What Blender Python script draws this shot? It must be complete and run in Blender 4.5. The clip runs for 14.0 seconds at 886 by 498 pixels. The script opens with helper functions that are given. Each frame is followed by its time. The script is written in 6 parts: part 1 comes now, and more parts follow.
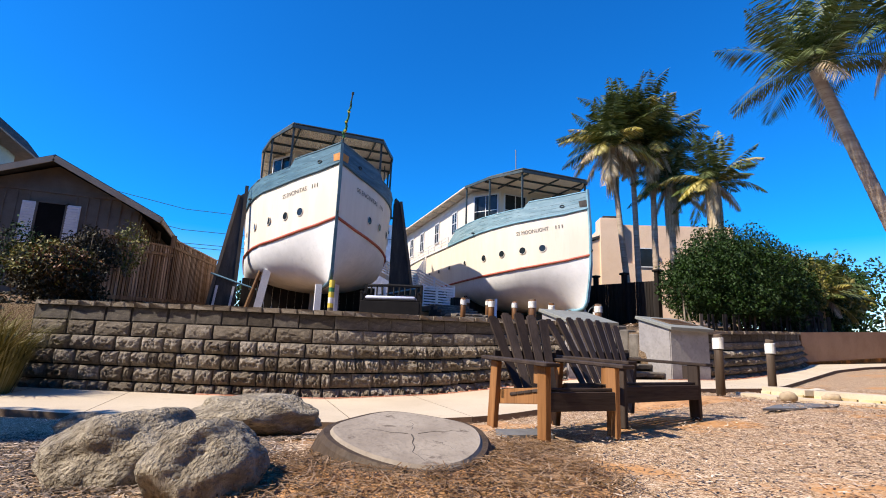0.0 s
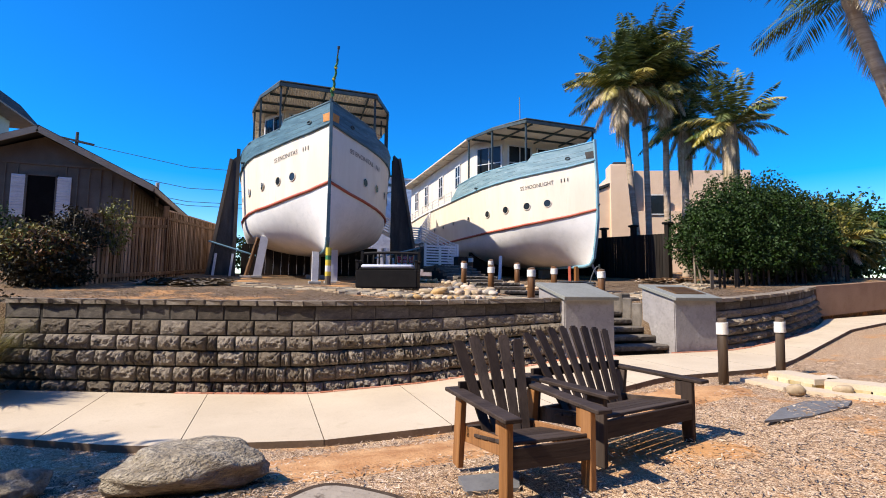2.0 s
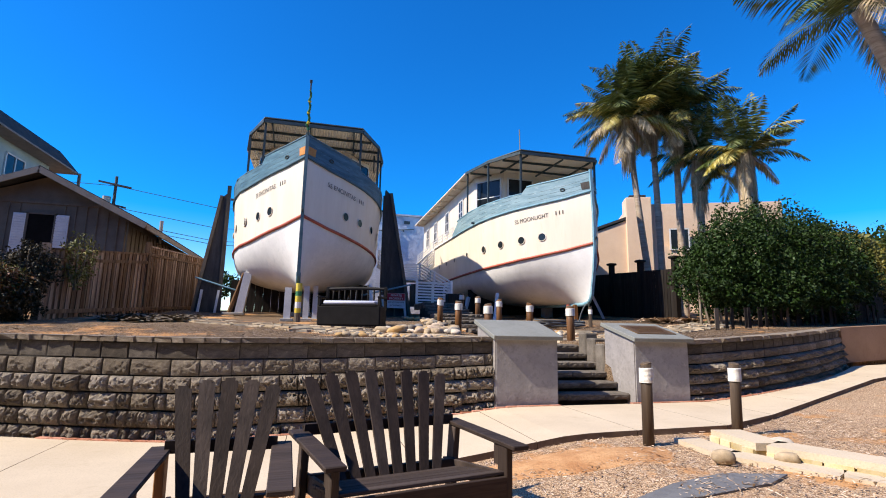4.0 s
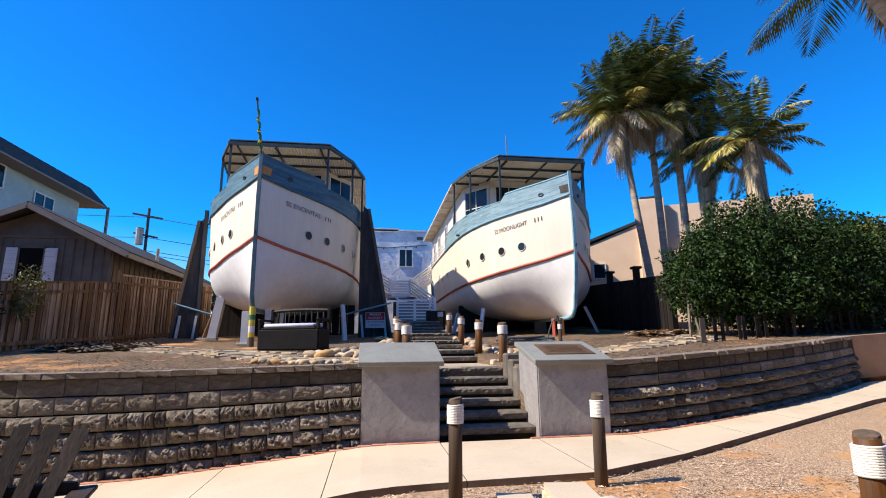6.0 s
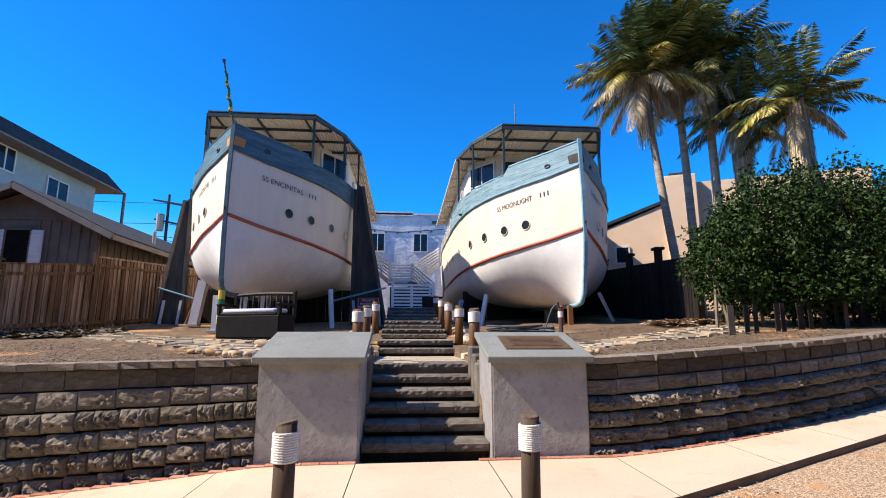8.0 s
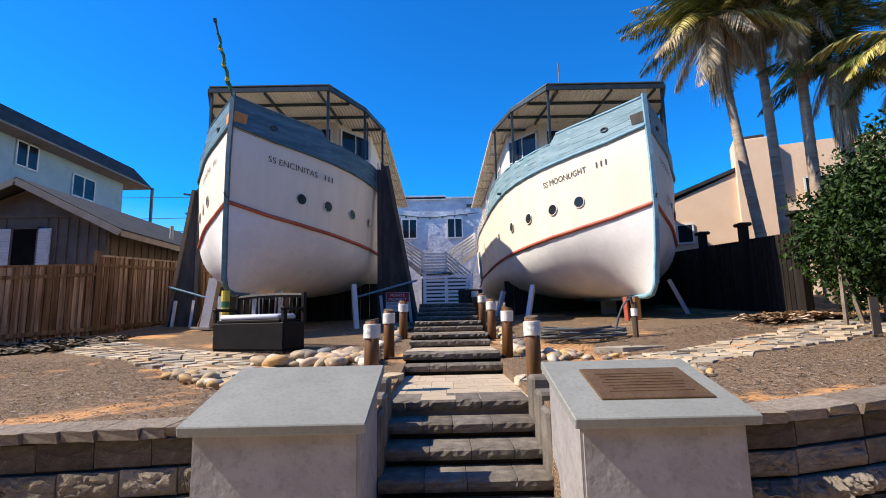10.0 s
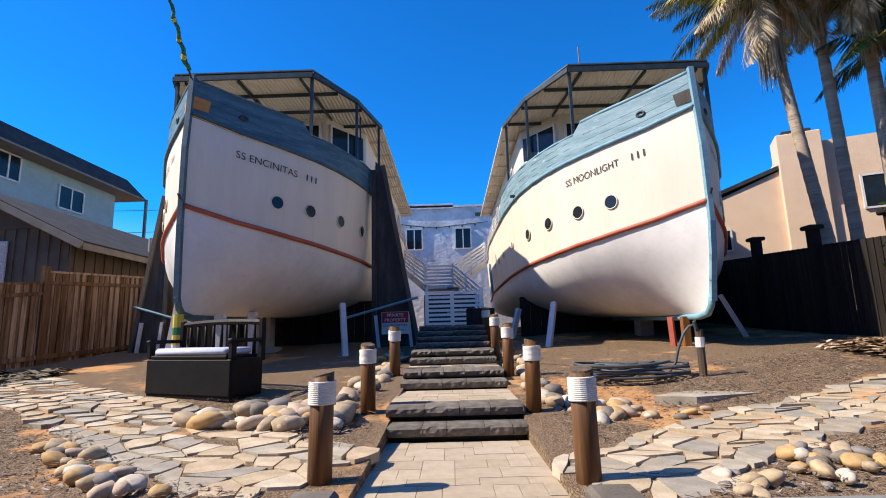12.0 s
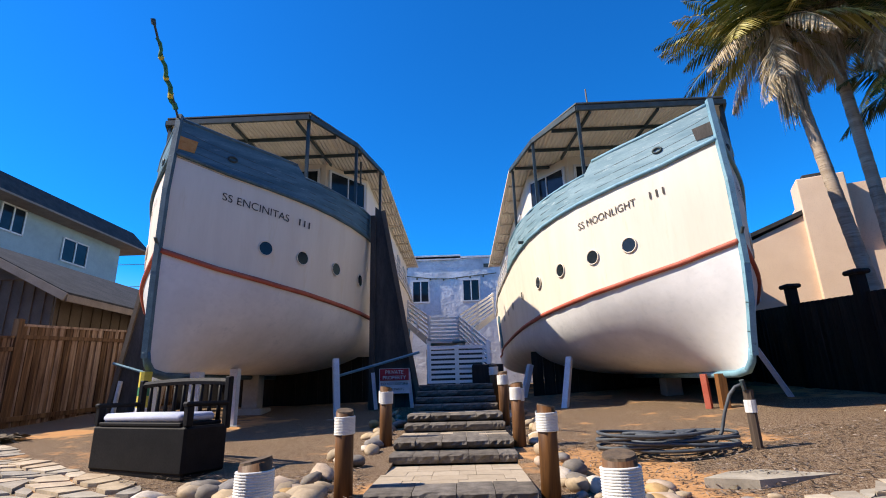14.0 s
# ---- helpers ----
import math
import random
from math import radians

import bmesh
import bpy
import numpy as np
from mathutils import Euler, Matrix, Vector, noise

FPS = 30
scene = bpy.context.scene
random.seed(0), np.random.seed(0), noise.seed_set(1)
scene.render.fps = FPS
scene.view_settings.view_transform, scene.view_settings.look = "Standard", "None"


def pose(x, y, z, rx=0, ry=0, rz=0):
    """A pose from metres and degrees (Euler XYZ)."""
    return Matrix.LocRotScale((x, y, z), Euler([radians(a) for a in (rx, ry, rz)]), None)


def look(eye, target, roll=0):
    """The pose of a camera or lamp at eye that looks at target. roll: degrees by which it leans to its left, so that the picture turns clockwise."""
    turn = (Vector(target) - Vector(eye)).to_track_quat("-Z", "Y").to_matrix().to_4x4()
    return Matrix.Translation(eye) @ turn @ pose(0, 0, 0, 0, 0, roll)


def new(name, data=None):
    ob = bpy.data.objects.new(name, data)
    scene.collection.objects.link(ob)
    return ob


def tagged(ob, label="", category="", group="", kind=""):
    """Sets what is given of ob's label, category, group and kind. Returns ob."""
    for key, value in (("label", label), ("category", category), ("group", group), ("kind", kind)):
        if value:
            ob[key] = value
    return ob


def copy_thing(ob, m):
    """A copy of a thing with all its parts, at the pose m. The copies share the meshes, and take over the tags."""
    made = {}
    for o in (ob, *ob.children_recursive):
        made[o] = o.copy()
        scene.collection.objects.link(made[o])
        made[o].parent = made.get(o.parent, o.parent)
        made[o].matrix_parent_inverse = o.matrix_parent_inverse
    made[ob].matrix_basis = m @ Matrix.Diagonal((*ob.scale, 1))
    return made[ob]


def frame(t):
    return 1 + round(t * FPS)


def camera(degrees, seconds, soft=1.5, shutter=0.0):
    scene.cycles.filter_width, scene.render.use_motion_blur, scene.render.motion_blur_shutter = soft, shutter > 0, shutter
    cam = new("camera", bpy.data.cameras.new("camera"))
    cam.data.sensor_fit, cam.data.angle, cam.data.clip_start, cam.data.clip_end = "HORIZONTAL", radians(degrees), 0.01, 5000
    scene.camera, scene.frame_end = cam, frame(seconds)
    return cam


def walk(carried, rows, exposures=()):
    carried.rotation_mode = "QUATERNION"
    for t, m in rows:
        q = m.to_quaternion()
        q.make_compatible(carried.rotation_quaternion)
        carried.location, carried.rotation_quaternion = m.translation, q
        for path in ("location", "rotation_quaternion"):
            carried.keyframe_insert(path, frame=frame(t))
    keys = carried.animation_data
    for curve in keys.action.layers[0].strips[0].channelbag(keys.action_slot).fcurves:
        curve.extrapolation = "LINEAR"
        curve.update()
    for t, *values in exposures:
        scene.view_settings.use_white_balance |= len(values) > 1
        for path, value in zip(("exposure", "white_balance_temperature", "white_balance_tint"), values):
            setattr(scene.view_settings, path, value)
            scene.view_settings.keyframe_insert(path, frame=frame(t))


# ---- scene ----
cam = camera(83.82, 14.0, soft=1.0)
PATH = [
    (0, (-0.265, -1.366, 0.491), (0.424, 0.466, 0.888), 2.29),
    (0.5, (-0.310, -1.241, 0.596), (0.396, 0.605, 0.890), 2.07),
    (1, (-0.286, -1.072, 0.925), (0.421, 0.790, 1.107), 1.35),
    (1.5, (-0.093, -1.052, 1.197), (0.585, 0.823, 1.360), 0.66),
    (2, (0.360, -1.058, 1.261), (1.017, 0.823, 1.433), 0.62),
    (2.5, (0.898, -0.975, 1.245), (1.518, 0.917, 1.439), 0.47),
    (3, (1.463, -0.834, 1.227), (2.028, 1.069, 1.472), 0.44),
    (3.5, (2.088, -0.821, 1.222), (2.613, 1.086, 1.515), 1.02),
    (6, (5.957, -0.385, 1.402), (6.241, 1.556, 1.791), -0.51),
    (6.5, (6.592, -0.071, 1.347), (6.838, 1.878, 1.721), 0.09),
    (7, (7.120, 0.235, 1.281), (7.348, 2.187, 1.652), 0.56),
    (7.5, (7.409, 0.745, 1.292), (7.606, 2.703, 1.648), 0.59),
    (8, (7.521, 1.315, 1.442), (7.674, 3.279, 1.785), 0.07),
    (8.5, (7.650, 1.878, 1.619), (7.748, 3.850, 1.936), -0.60),
    (9, (7.610, 2.429, 1.679), (7.672, 4.406, 1.973), -0.92),
    (11.5, (7.709, 5.648, 2.188), (7.683, 7.627, 2.471), -1.36),
    (12, (7.768, 6.116, 2.205), (7.742, 8.087, 2.539), -1.55),
    (12.5, (7.774, 6.552, 2.234), (7.737, 8.513, 2.627), -1.77),
    (13, (7.872, 6.877, 2.218), (7.827, 8.826, 2.665), -1.69),
    (13.5, (7.933, 7.079, 2.215), (7.881, 9.014, 2.719), -1.67),
    (14, (7.928, 7.159, 2.262), (7.869, 9.081, 2.810), -1.63),
]
walk(cam, [(t, look(eye, target, roll)) for t, eye, target, roll in PATH], [(0.0, 0.53, 7150, 10), (3.0, 0.50, 7150, 10), (6.5, 0.52, 7150, 10), (8.5, 0.62, 7300, 10), (12.0, 0.50, 7300, 10), (14.0, 0.50, 7300, 10)])

# ---- light ----
world = bpy.data.worlds.new("sky")
scene.world = world
world.use_nodes = True
wn = world.node_tree.nodes
sky = wn.new("ShaderNodeTexSky")
sky.sky_type = "NISHITA"
sky.sun_disc = False
SUN_EL, SUN_DIR = 45.0, (-1.0, -0.12)
sky.sun_elevation = radians(SUN_EL)
sky.sun_rotation = math.atan2(SUN_DIR[0], SUN_DIR[1])
sky.air_density, sky.dust_density, sky.ozone_density = 0.85, 0.30, 2.0
deep = wn.new("ShaderNodeHueSaturation")
deep.inputs["Saturation"].default_value = 1.66
deep.inputs["Hue"].default_value = 0.513
deep.inputs["Value"].default_value = 1.32
world.node_tree.links.new(sky.outputs[0], deep.inputs["Color"])
world.node_tree.links.new(deep.outputs[0], wn["Background"].inputs[0])
wn["Background"].inputs[1].default_value = 0.15
sun = new("sun", bpy.data.lights.new("sun", "SUN"))
sun.data.energy, sun.data.angle, sun.data.color = 5.0, radians(0.5), (1.0, 0.94, 0.84)
_h = math.hypot(*SUN_DIR)
_s = Vector((SUN_DIR[0] / _h * math.cos(radians(SUN_EL)), SUN_DIR[1] / _h * math.cos(radians(SUN_EL)), math.sin(radians(SUN_EL))))
sun.matrix_basis = look(_s * 60, (0, 0, 0))

# ---- materials ----
def ramp_mix(nt, fac, a, b):
    m = nt.nodes.new("ShaderNodeMix")
    m.data_type = "RGBA"
    if isinstance(fac, (int, float)):
        m.inputs[0].default_value = fac
    else:
        nt.links.new(fac, m.inputs[0])
    for i, c in ((6, a), (7, b)):
        if isinstance(c, tuple):
            m.inputs[i].default_value = (*c[:3], 1)
        else:
            nt.links.new(c, m.inputs[i])
    return m.outputs[2]


def remap(nt, v, lo, hi, a=0.0, b=1.0):
    m = nt.nodes.new("ShaderNodeMapRange")
    nt.links.new(v, m.inputs[0])
    for i, x in enumerate((lo, hi, a, b)):
        m.inputs[i + 1].default_value = x
    return m.outputs[0]


def noise_tex(nt, vec, scale, detail=4, rough=0.6):
    n = nt.nodes.new("ShaderNodeTexNoise")
    n.inputs["Scale"].default_value = scale
    n.inputs["Detail"].default_value = detail
    n.inputs["Roughness"].default_value = rough
    nt.links.new(vec, n.inputs["Vector"])
    return n.outputs[0]


def coords(nt, stretch=(1, 1, 1), world_space=False):
    if world_space:
        src = nt.nodes.new("ShaderNodeNewGeometry").outputs["Position"]
    else:
        src = nt.nodes.new("ShaderNodeTexCoord").outputs["Object"]
    m = nt.nodes.new("ShaderNodeMapping")
    m.inputs["Scale"].default_value = stretch
    nt.links.new(src, m.inputs[0])
    return m.outputs[0]


def material(name, c1, c2, rough=0.7, scale=3.0, fine=40.0, bump=0.2, metal=0.0, stretch=(1, 1, 1), rand=0.0, third=None,
             world_space=False, dist=0.01, island=0.0, spec=0.3, grain=0.55):
    """Two-scale procedural surface: broad patches from c1 to c2, fine grain in tone and relief, worn spots in a third colour."""
    mt = bpy.data.materials.new(name)
    mt.use_nodes = True
    nt = mt.node_tree
    b = nt.nodes["Principled BSDF"]
    vec = coords(nt, stretch, world_space)
    big = noise_tex(nt, vec, scale)
    small = noise_tex(nt, vec, fine, 3)
    col = ramp_mix(nt, remap(nt, big, 0.35, 0.65), c1, c2)
    dark = tuple(x * 0.62 for x in c1)
    col = ramp_mix(nt, remap(nt, small, 0.5, 0.8, 0.0, grain), col, dark)
    if third:
        spots = noise_tex(nt, vec, scale * 2.7, 6, 0.7)
        col = ramp_mix(nt, remap(nt, spots, 0.58, 0.68), col, third)
    for amount, node, out in ((rand, "ShaderNodeObjectInfo", "Random"), (island, "ShaderNodeNewGeometry", "Random Per Island")):
        if amount:
            oi = nt.nodes.new(node)
            hs = nt.nodes.new("ShaderNodeHueSaturation")
            nt.links.new(col, hs.inputs["Color"])
            nt.links.new(remap(nt, oi.outputs[out], 0, 1, 1 - amount, 1 + amount), hs.inputs["Value"])
            nt.links.new(remap(nt, oi.outputs[out], 0, 1, 1 + amount * 0.4, 1 - amount * 0.5), hs.inputs["Saturation"])
            col = hs.outputs[0]
    nt.links.new(col, b.inputs["Base Color"])
    nt.links.new(remap(nt, small, 0.3, 0.7, max(rough - 0.1, 0.03), min(rough + 0.1, 1)), b.inputs["Roughness"])
    b.inputs["Metallic"].default_value = metal
    b.inputs["Specular IOR Level"].default_value = spec
    if bump:
        bp = nt.nodes.new("ShaderNodeBump")
        bp.inputs["Strength"].default_value = bump
        bp.inputs["Distance"].default_value = dist
        mx = nt.nodes.new("ShaderNodeMath")
        mx.operation = "ADD"
        nt.links.new(big, mx.inputs[0])
        nt.links.new(small, mx.inputs[1])
        nt.links.new(mx.outputs[0], bp.inputs["Height"])
        nt.links.new(bp.outputs[0], b.inputs["Normal"])
    return mt


def wood(name, c1, c2, axis=2, rand=0.2, rough=0.7, third=None, bump=0.3):
    st = [9, 9, 9]
    st[axis] = 0.7
    return material(name, c1, c2, rough, 1.0, 6.0, bump, stretch=tuple(st), rand=rand, third=third)


def ground_material(name, tone, dirt_from):
    mt = bpy.data.materials.new(name)
    mt.use_nodes = True
    nt = mt.node_tree
    b = nt.nodes["Principled BSDF"]
    vec = coords(nt, (1, 1, 1), True)
    st = coords(nt, (1.0, 2.6, 1), True)
    chips = nt.nodes.new("ShaderNodeTexVoronoi")
    chips.inputs["Scale"].default_value = 64
    nt.links.new(st, chips.inputs["Vector"])
    chips2 = nt.nodes.new("ShaderNodeTexVoronoi")
    chips2.inputs["Scale"].default_value = 75
    nt.links.new(coords(nt, (2.4, 1.0, 1), True), chips2.inputs["Vector"])
    bw = nt.nodes.new("ShaderNodeSeparateColor")
    nt.links.new(chips.outputs["Color"], bw.inputs[0])
    bw2 = nt.nodes.new("ShaderNodeSeparateColor")
    nt.links.new(chips2.outputs["Color"], bw2.inputs[0])
    mulch = ramp_mix(nt, remap(nt, bw.outputs[0], 0, 1), tuple(c * tone for c in (0.085, 0.048, 0.028)), tuple(c * tone for c in (0.50, 0.325, 0.205)))
    mulch2 = ramp_mix(nt, remap(nt, bw2.outputs[0], 0.72, 0.8), mulch, tuple(c * tone for c in (0.66, 0.50, 0.34)))
    dirt = ramp_mix(nt, noise_tex(nt, vec, 9, 6), (0.44, 0.21, 0.085), (0.60, 0.34, 0.16))
    big = noise_tex(nt, vec, 0.55, 5, 0.65)
    col = ramp_mix(nt, remap(nt, big, dirt_from, dirt_from + 0.07), mulch2, dirt)
    nt.links.new(col, b.inputs["Base Color"])
    b.inputs["Roughness"].default_value = 0.95
    b.inputs["Specular IOR Level"].default_value = 0.1
    bp = nt.nodes.new("ShaderNodeBump")
    bp.inputs["Strength"].default_value = 0.5
    bp.inputs["Distance"].default_value = 0.03
    nt.links.new(bw.outputs[0], bp.inputs["Height"])
    nt.links.new(bp.outputs[0], b.inputs["Normal"])
    return mt


def palette_stone(name, a, b, tints, bump):
    """Natural stones: each takes its own tint of grey, buff, ochre or rose."""
    mt = material(name, a, b, 0.85, 4, 40, bump)
    nt = mt.node_tree
    b = nt.nodes["Principled BSDF"]
    link = b.inputs["Base Color"].links[0].from_socket
    oi = nt.nodes.new("ShaderNodeObjectInfo")
    cr = nt.nodes.new("ShaderNodeValToRGB")
    cr.color_ramp.interpolation = "CONSTANT"
    els = cr.color_ramp.elements
    els[0].color, els[1].position, els[1].color = (*tints[0], 1), 0.125, (*tints[1], 1)
    for k in range(2, 8):
        els.new(k / 8).color = (*tints[k], 1)
    nt.links.new(oi.outputs["Random"], cr.inputs[0])
    mu = nt.nodes.new("ShaderNodeMix")
    mu.data_type, mu.blend_type = "RGBA", "MULTIPLY"
    mu.inputs[0].default_value = 1.0
    nt.links.new(link, mu.inputs[6])
    nt.links.new(cr.outputs[0], mu.inputs[7])
    hs = nt.nodes.new("ShaderNodeHueSaturation")
    hs.inputs["Value"].default_value = 1.05
    nt.links.new(mu.outputs[2], hs.inputs["Color"])
    nt.links.new(hs.outputs[0], b.inputs["Base Color"])
    return mt


M = {
    "ground": ground_material("tan_mulch_and_dirt", 1.12, 0.53),
    "terrace": ground_material("dark_mulch_and_dirt", 0.50, 0.55),
    "asphalt": material("unseen_dark_asphalt", (0.045, 0.044, 0.044), (0.07, 0.068, 0.066), 0.9, 0.6, 60, 0.3, world_space=True),
    "sky_blocker": material("dark_sky_blocker", (0.03, 0.035, 0.025), (0.07, 0.07, 0.055), 0.9, 0.4, 8, 0.3),
    "chip_dark": material("dark_wood_chip", (0.05, 0.032, 0.022), (0.30, 0.22, 0.16), 0.9, 9, 20, 0, island=0.8),
    "needle": material("brown_needle", (0.14, 0.075, 0.035), (0.28, 0.16, 0.075), 0.9, 3, 20, 0, island=0.5),
    "walk": material("cream_concrete", (0.54, 0.44, 0.32), (0.61, 0.505, 0.375), 0.9, 0.8, 60, 0.15, world_space=True, third=(0.50, 0.405, 0.29)),
    "joint": material("joint_shadow_dirt", (0.14, 0.10, 0.07), (0.2, 0.14, 0.1), 0.95, 3, 40),
    "block": material("split_face_block", (0.19, 0.157, 0.127), (0.32, 0.268, 0.213), 0.95, 3.5, 30, 0.8, rand=0.34, third=(0.42, 0.35, 0.265), dist=0.03),
    # smooth weathered course; the shadow below the capstones is darkened into its colour
    "smooth_block": material("weathered_block_in_cap_shade", (0.06, 0.05, 0.042), (0.115, 0.096, 0.078), 0.95, 3.5, 30, 0.5, rand=0.4, third=(0.17, 0.14, 0.11), dist=0.015),
    "mortar": material("dark_wall_core", (0.03, 0.027, 0.024), (0.055, 0.048, 0.042), 0.95),
    "cap": material("weathered_cap_stone", (0.25, 0.20, 0.155), (0.37, 0.305, 0.24), 0.95, 6, 30, 0.9, rand=0.2, dist=0.03),
    "stucco": material("grey_stucco", (0.27, 0.252, 0.25), (0.345, 0.325, 0.32), 0.9, 2.2, 14, 0.45, third=(0.37, 0.35, 0.34), dist=0.015),
    "slab": material("painted_slab", (0.205, 0.21, 0.193), (0.25, 0.256, 0.236), 0.75, 1.5, 30, 0.12, third=(0.19, 0.195, 0.18)),
    "bronze": material("aged_bronze_plaque", (0.16, 0.085, 0.04), (0.22, 0.13, 0.06), 0.5, 6, 50, 0.3, metal=0.6),
    "redbrick": material("red_brick_edging", (0.42, 0.16, 0.10), (0.55, 0.26, 0.17), 0.9, 4, 40, 0.3, rand=0.2),
    "step": material("step_stone", (0.105, 0.09, 0.076), (0.20, 0.172, 0.142), 0.95, 3, 40, 0.4, rand=0.2),
    "paver": material("buff_paver", (0.40, 0.32, 0.23), (0.48, 0.39, 0.285), 0.9, 2, 50, 0.2, rand=0.08),
    "flag": palette_stone("flagstone", (0.37, 0.325, 0.265), (0.53, 0.47, 0.385), ((0.75, 0.72, 0.68), (1.05, 0.95, 0.8), (0.95, 0.84, 0.68), (1.15, 1.08, 0.98), (0.85, 0.84, 0.8), (1.0, 0.86, 0.7), (0.68, 0.68, 0.68), (1.1, 0.98, 0.84)), 0.35),
    "cobble": palette_stone("river_cobble", (0.40, 0.36, 0.31), (0.54, 0.49, 0.43), ((0.42, 0.40, 0.38), (1.05, 0.86, 0.6), (0.8, 0.68, 0.52), (1.2, 1.14, 1.06), (1.0, 0.70, 0.36), (0.5, 0.5, 0.52), (1.0, 0.84, 0.70), (0.85, 0.72, 0.55)), 0.15),
    "boulder": material("granite_boulder", (0.26, 0.215, 0.16), (0.52, 0.445, 0.345), 0.95, 7, 30, 1.0, third=(0.12, 0.10, 0.08), dist=0.06),
    "cream": material("cream_hull_paint", (0.75, 0.655, 0.535), (0.82, 0.73, 0.61), 0.55, 0.7, 9, 0.05, stretch=(2.2, 2.2, 0.3), grain=0.10, third=(0.755, 0.645, 0.49)),
    "white": material("white_hull_paint", (0.72, 0.705, 0.69), (0.84, 0.82, 0.80), 0.6, 1.1, 8, 0.25, grain=0.18, third=(0.69, 0.685, 0.68)),
    "red": material("red_stripe_paint", (0.42, 0.09, 0.055), (0.50, 0.14, 0.09), 0.6, 2, 30),
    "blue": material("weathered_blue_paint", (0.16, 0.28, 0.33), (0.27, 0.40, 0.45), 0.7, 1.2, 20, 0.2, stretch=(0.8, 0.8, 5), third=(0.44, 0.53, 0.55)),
    # darker copies of blue and trim, with the left boat's shaded side painted in
    "blue_shaded": material("weathered_shaded_blue_paint", (0.05, 0.125, 0.175), (0.095, 0.205, 0.265), 0.7, 1.2, 20, 0.2, stretch=(0.8, 0.8, 5), third=(0.16, 0.27, 0.32)),
    "trim_shaded": material("shaded_blue_trim", (0.05, 0.105, 0.14), (0.085, 0.16, 0.20), 0.6, 3, 30, third=(0.12, 0.21, 0.25)),
    "dirt": material("orange_sandy_dirt", (0.40, 0.19, 0.08), (0.58, 0.33, 0.16), 0.95, 3, 30, 0.6, dist=0.02, world_space=True),
    "tan": material("tan_stucco", (0.33, 0.20, 0.125), (0.40, 0.25, 0.16), 0.9, 1.5, 30, 0.3),
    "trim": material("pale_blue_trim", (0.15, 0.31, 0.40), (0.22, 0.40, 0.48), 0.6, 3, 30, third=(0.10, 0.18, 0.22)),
    "steel": material("dark_teal_steel", (0.035, 0.055, 0.06), (0.06, 0.085, 0.09), 0.5, 4, 40, 0.1, third=(0.12, 0.07, 0.04)),
    "awning": material("cream_corrugated_sheet", (0.66, 0.58, 0.46), (0.74, 0.66, 0.54), 0.7, 1, 30, 0.05),
    "rooftop": material("dark_roof_sheet", (0.10, 0.11, 0.11), (0.16, 0.17, 0.16), 0.8, 2, 30),
    "glass": material("dark_window_glass", (0.012, 0.016, 0.02), (0.02, 0.028, 0.035), 0.06, 1, 5, 0.0, spec=0.3),
    "void": material("unlit_dark_interior", (0.008, 0.007, 0.006), (0.012, 0.010, 0.009), 0.95, 2, 10, 0, spec=0.05),
    "letters": material("black_letter_paint", (0.045, 0.038, 0.033), (0.10, 0.08, 0.068), 0.7, 8, 60, 0),
    "rust": material("orange_rust", (0.55, 0.20, 0.05), (0.62, 0.30, 0.10), 0.8, 6, 30),
    "post_white": material("white_painted_post", (0.62, 0.62, 0.64), (0.72, 0.72, 0.73), 0.7, 3, 30, 0.1),
    "chair": wood("dark_stained_wood", (0.030, 0.020, 0.016), (0.062, 0.042, 0.033), 2, 0.3),
    "chair_x": wood("dark_stained_wood_seat", (0.030, 0.020, 0.016), (0.062, 0.042, 0.033), 0, 0.3),
    "chair_leg": wood("worn_orange_wood", (0.20, 0.085, 0.03), (0.34, 0.16, 0.06), 2, 0.15),
    "fence": wood("redwood_board", (0.10, 0.048, 0.026), (0.34, 0.20, 0.115), 2, 0.5),
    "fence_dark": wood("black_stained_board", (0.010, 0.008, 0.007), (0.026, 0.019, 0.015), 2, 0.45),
    "bollard": wood("oiled_log", (0.085, 0.036, 0.012), (0.19, 0.085, 0.03), 2, 0.2, 0.55),
    "bollard_dark": wood("weathered_log", (0.05, 0.033, 0.022), (0.10, 0.068, 0.045), 2, 0.2),
    "log_end": material("log_end_grain", (0.06, 0.045, 0.035), (0.16, 0.11, 0.07), 0.9, 9, 50, 0.3),
    "rope": material("white_rope", (0.70, 0.68, 0.64), (0.78, 0.76, 0.72), 0.9, 8, 80, 0.3),
    "plastic": material("black_plastic", (0.008, 0.0075, 0.008), (0.013, 0.012, 0.0125), 0.55, 4, 60, 0.05, spec=0.12),
    "cushion": material("pale_blue_cushion", (0.50, 0.53, 0.66), (0.58, 0.61, 0.74), 0.9, 5, 80, 0.1),
    "leaf": material("hedge_leaf", (0.012, 0.032, 0.006), (0.034, 0.072, 0.013), 0.6, 2, 6, 0, island=0.7, spec=0.12),
    "leaf_red": material("bush_leaf", (0.018, 0.020, 0.006), (0.06, 0.04, 0.012), 0.6, 2, 6, 0, island=0.6),
    "leaf_yel": material("yellowing_leaf", (0.10, 0.115, 0.018), (0.24, 0.20, 0.04), 0.55, 2, 6, 0, island=0.4),
    "leaf_rust": material("rusty_leaf_tips", (0.16, 0.06, 0.02), (0.28, 0.13, 0.04), 0.6, 2, 6, 0, island=0.5),
    "frond": material("palm_frond_green", (0.028, 0.056, 0.010), (0.15, 0.175, 0.036), 0.5, 1, 6, 0, island=0.5, spec=0.4),
    "frond_y": material("palm_frond_yellow", (0.28, 0.24, 0.05), (0.50, 0.40, 0.11), 0.55, 1, 6, 0, island=0.4),
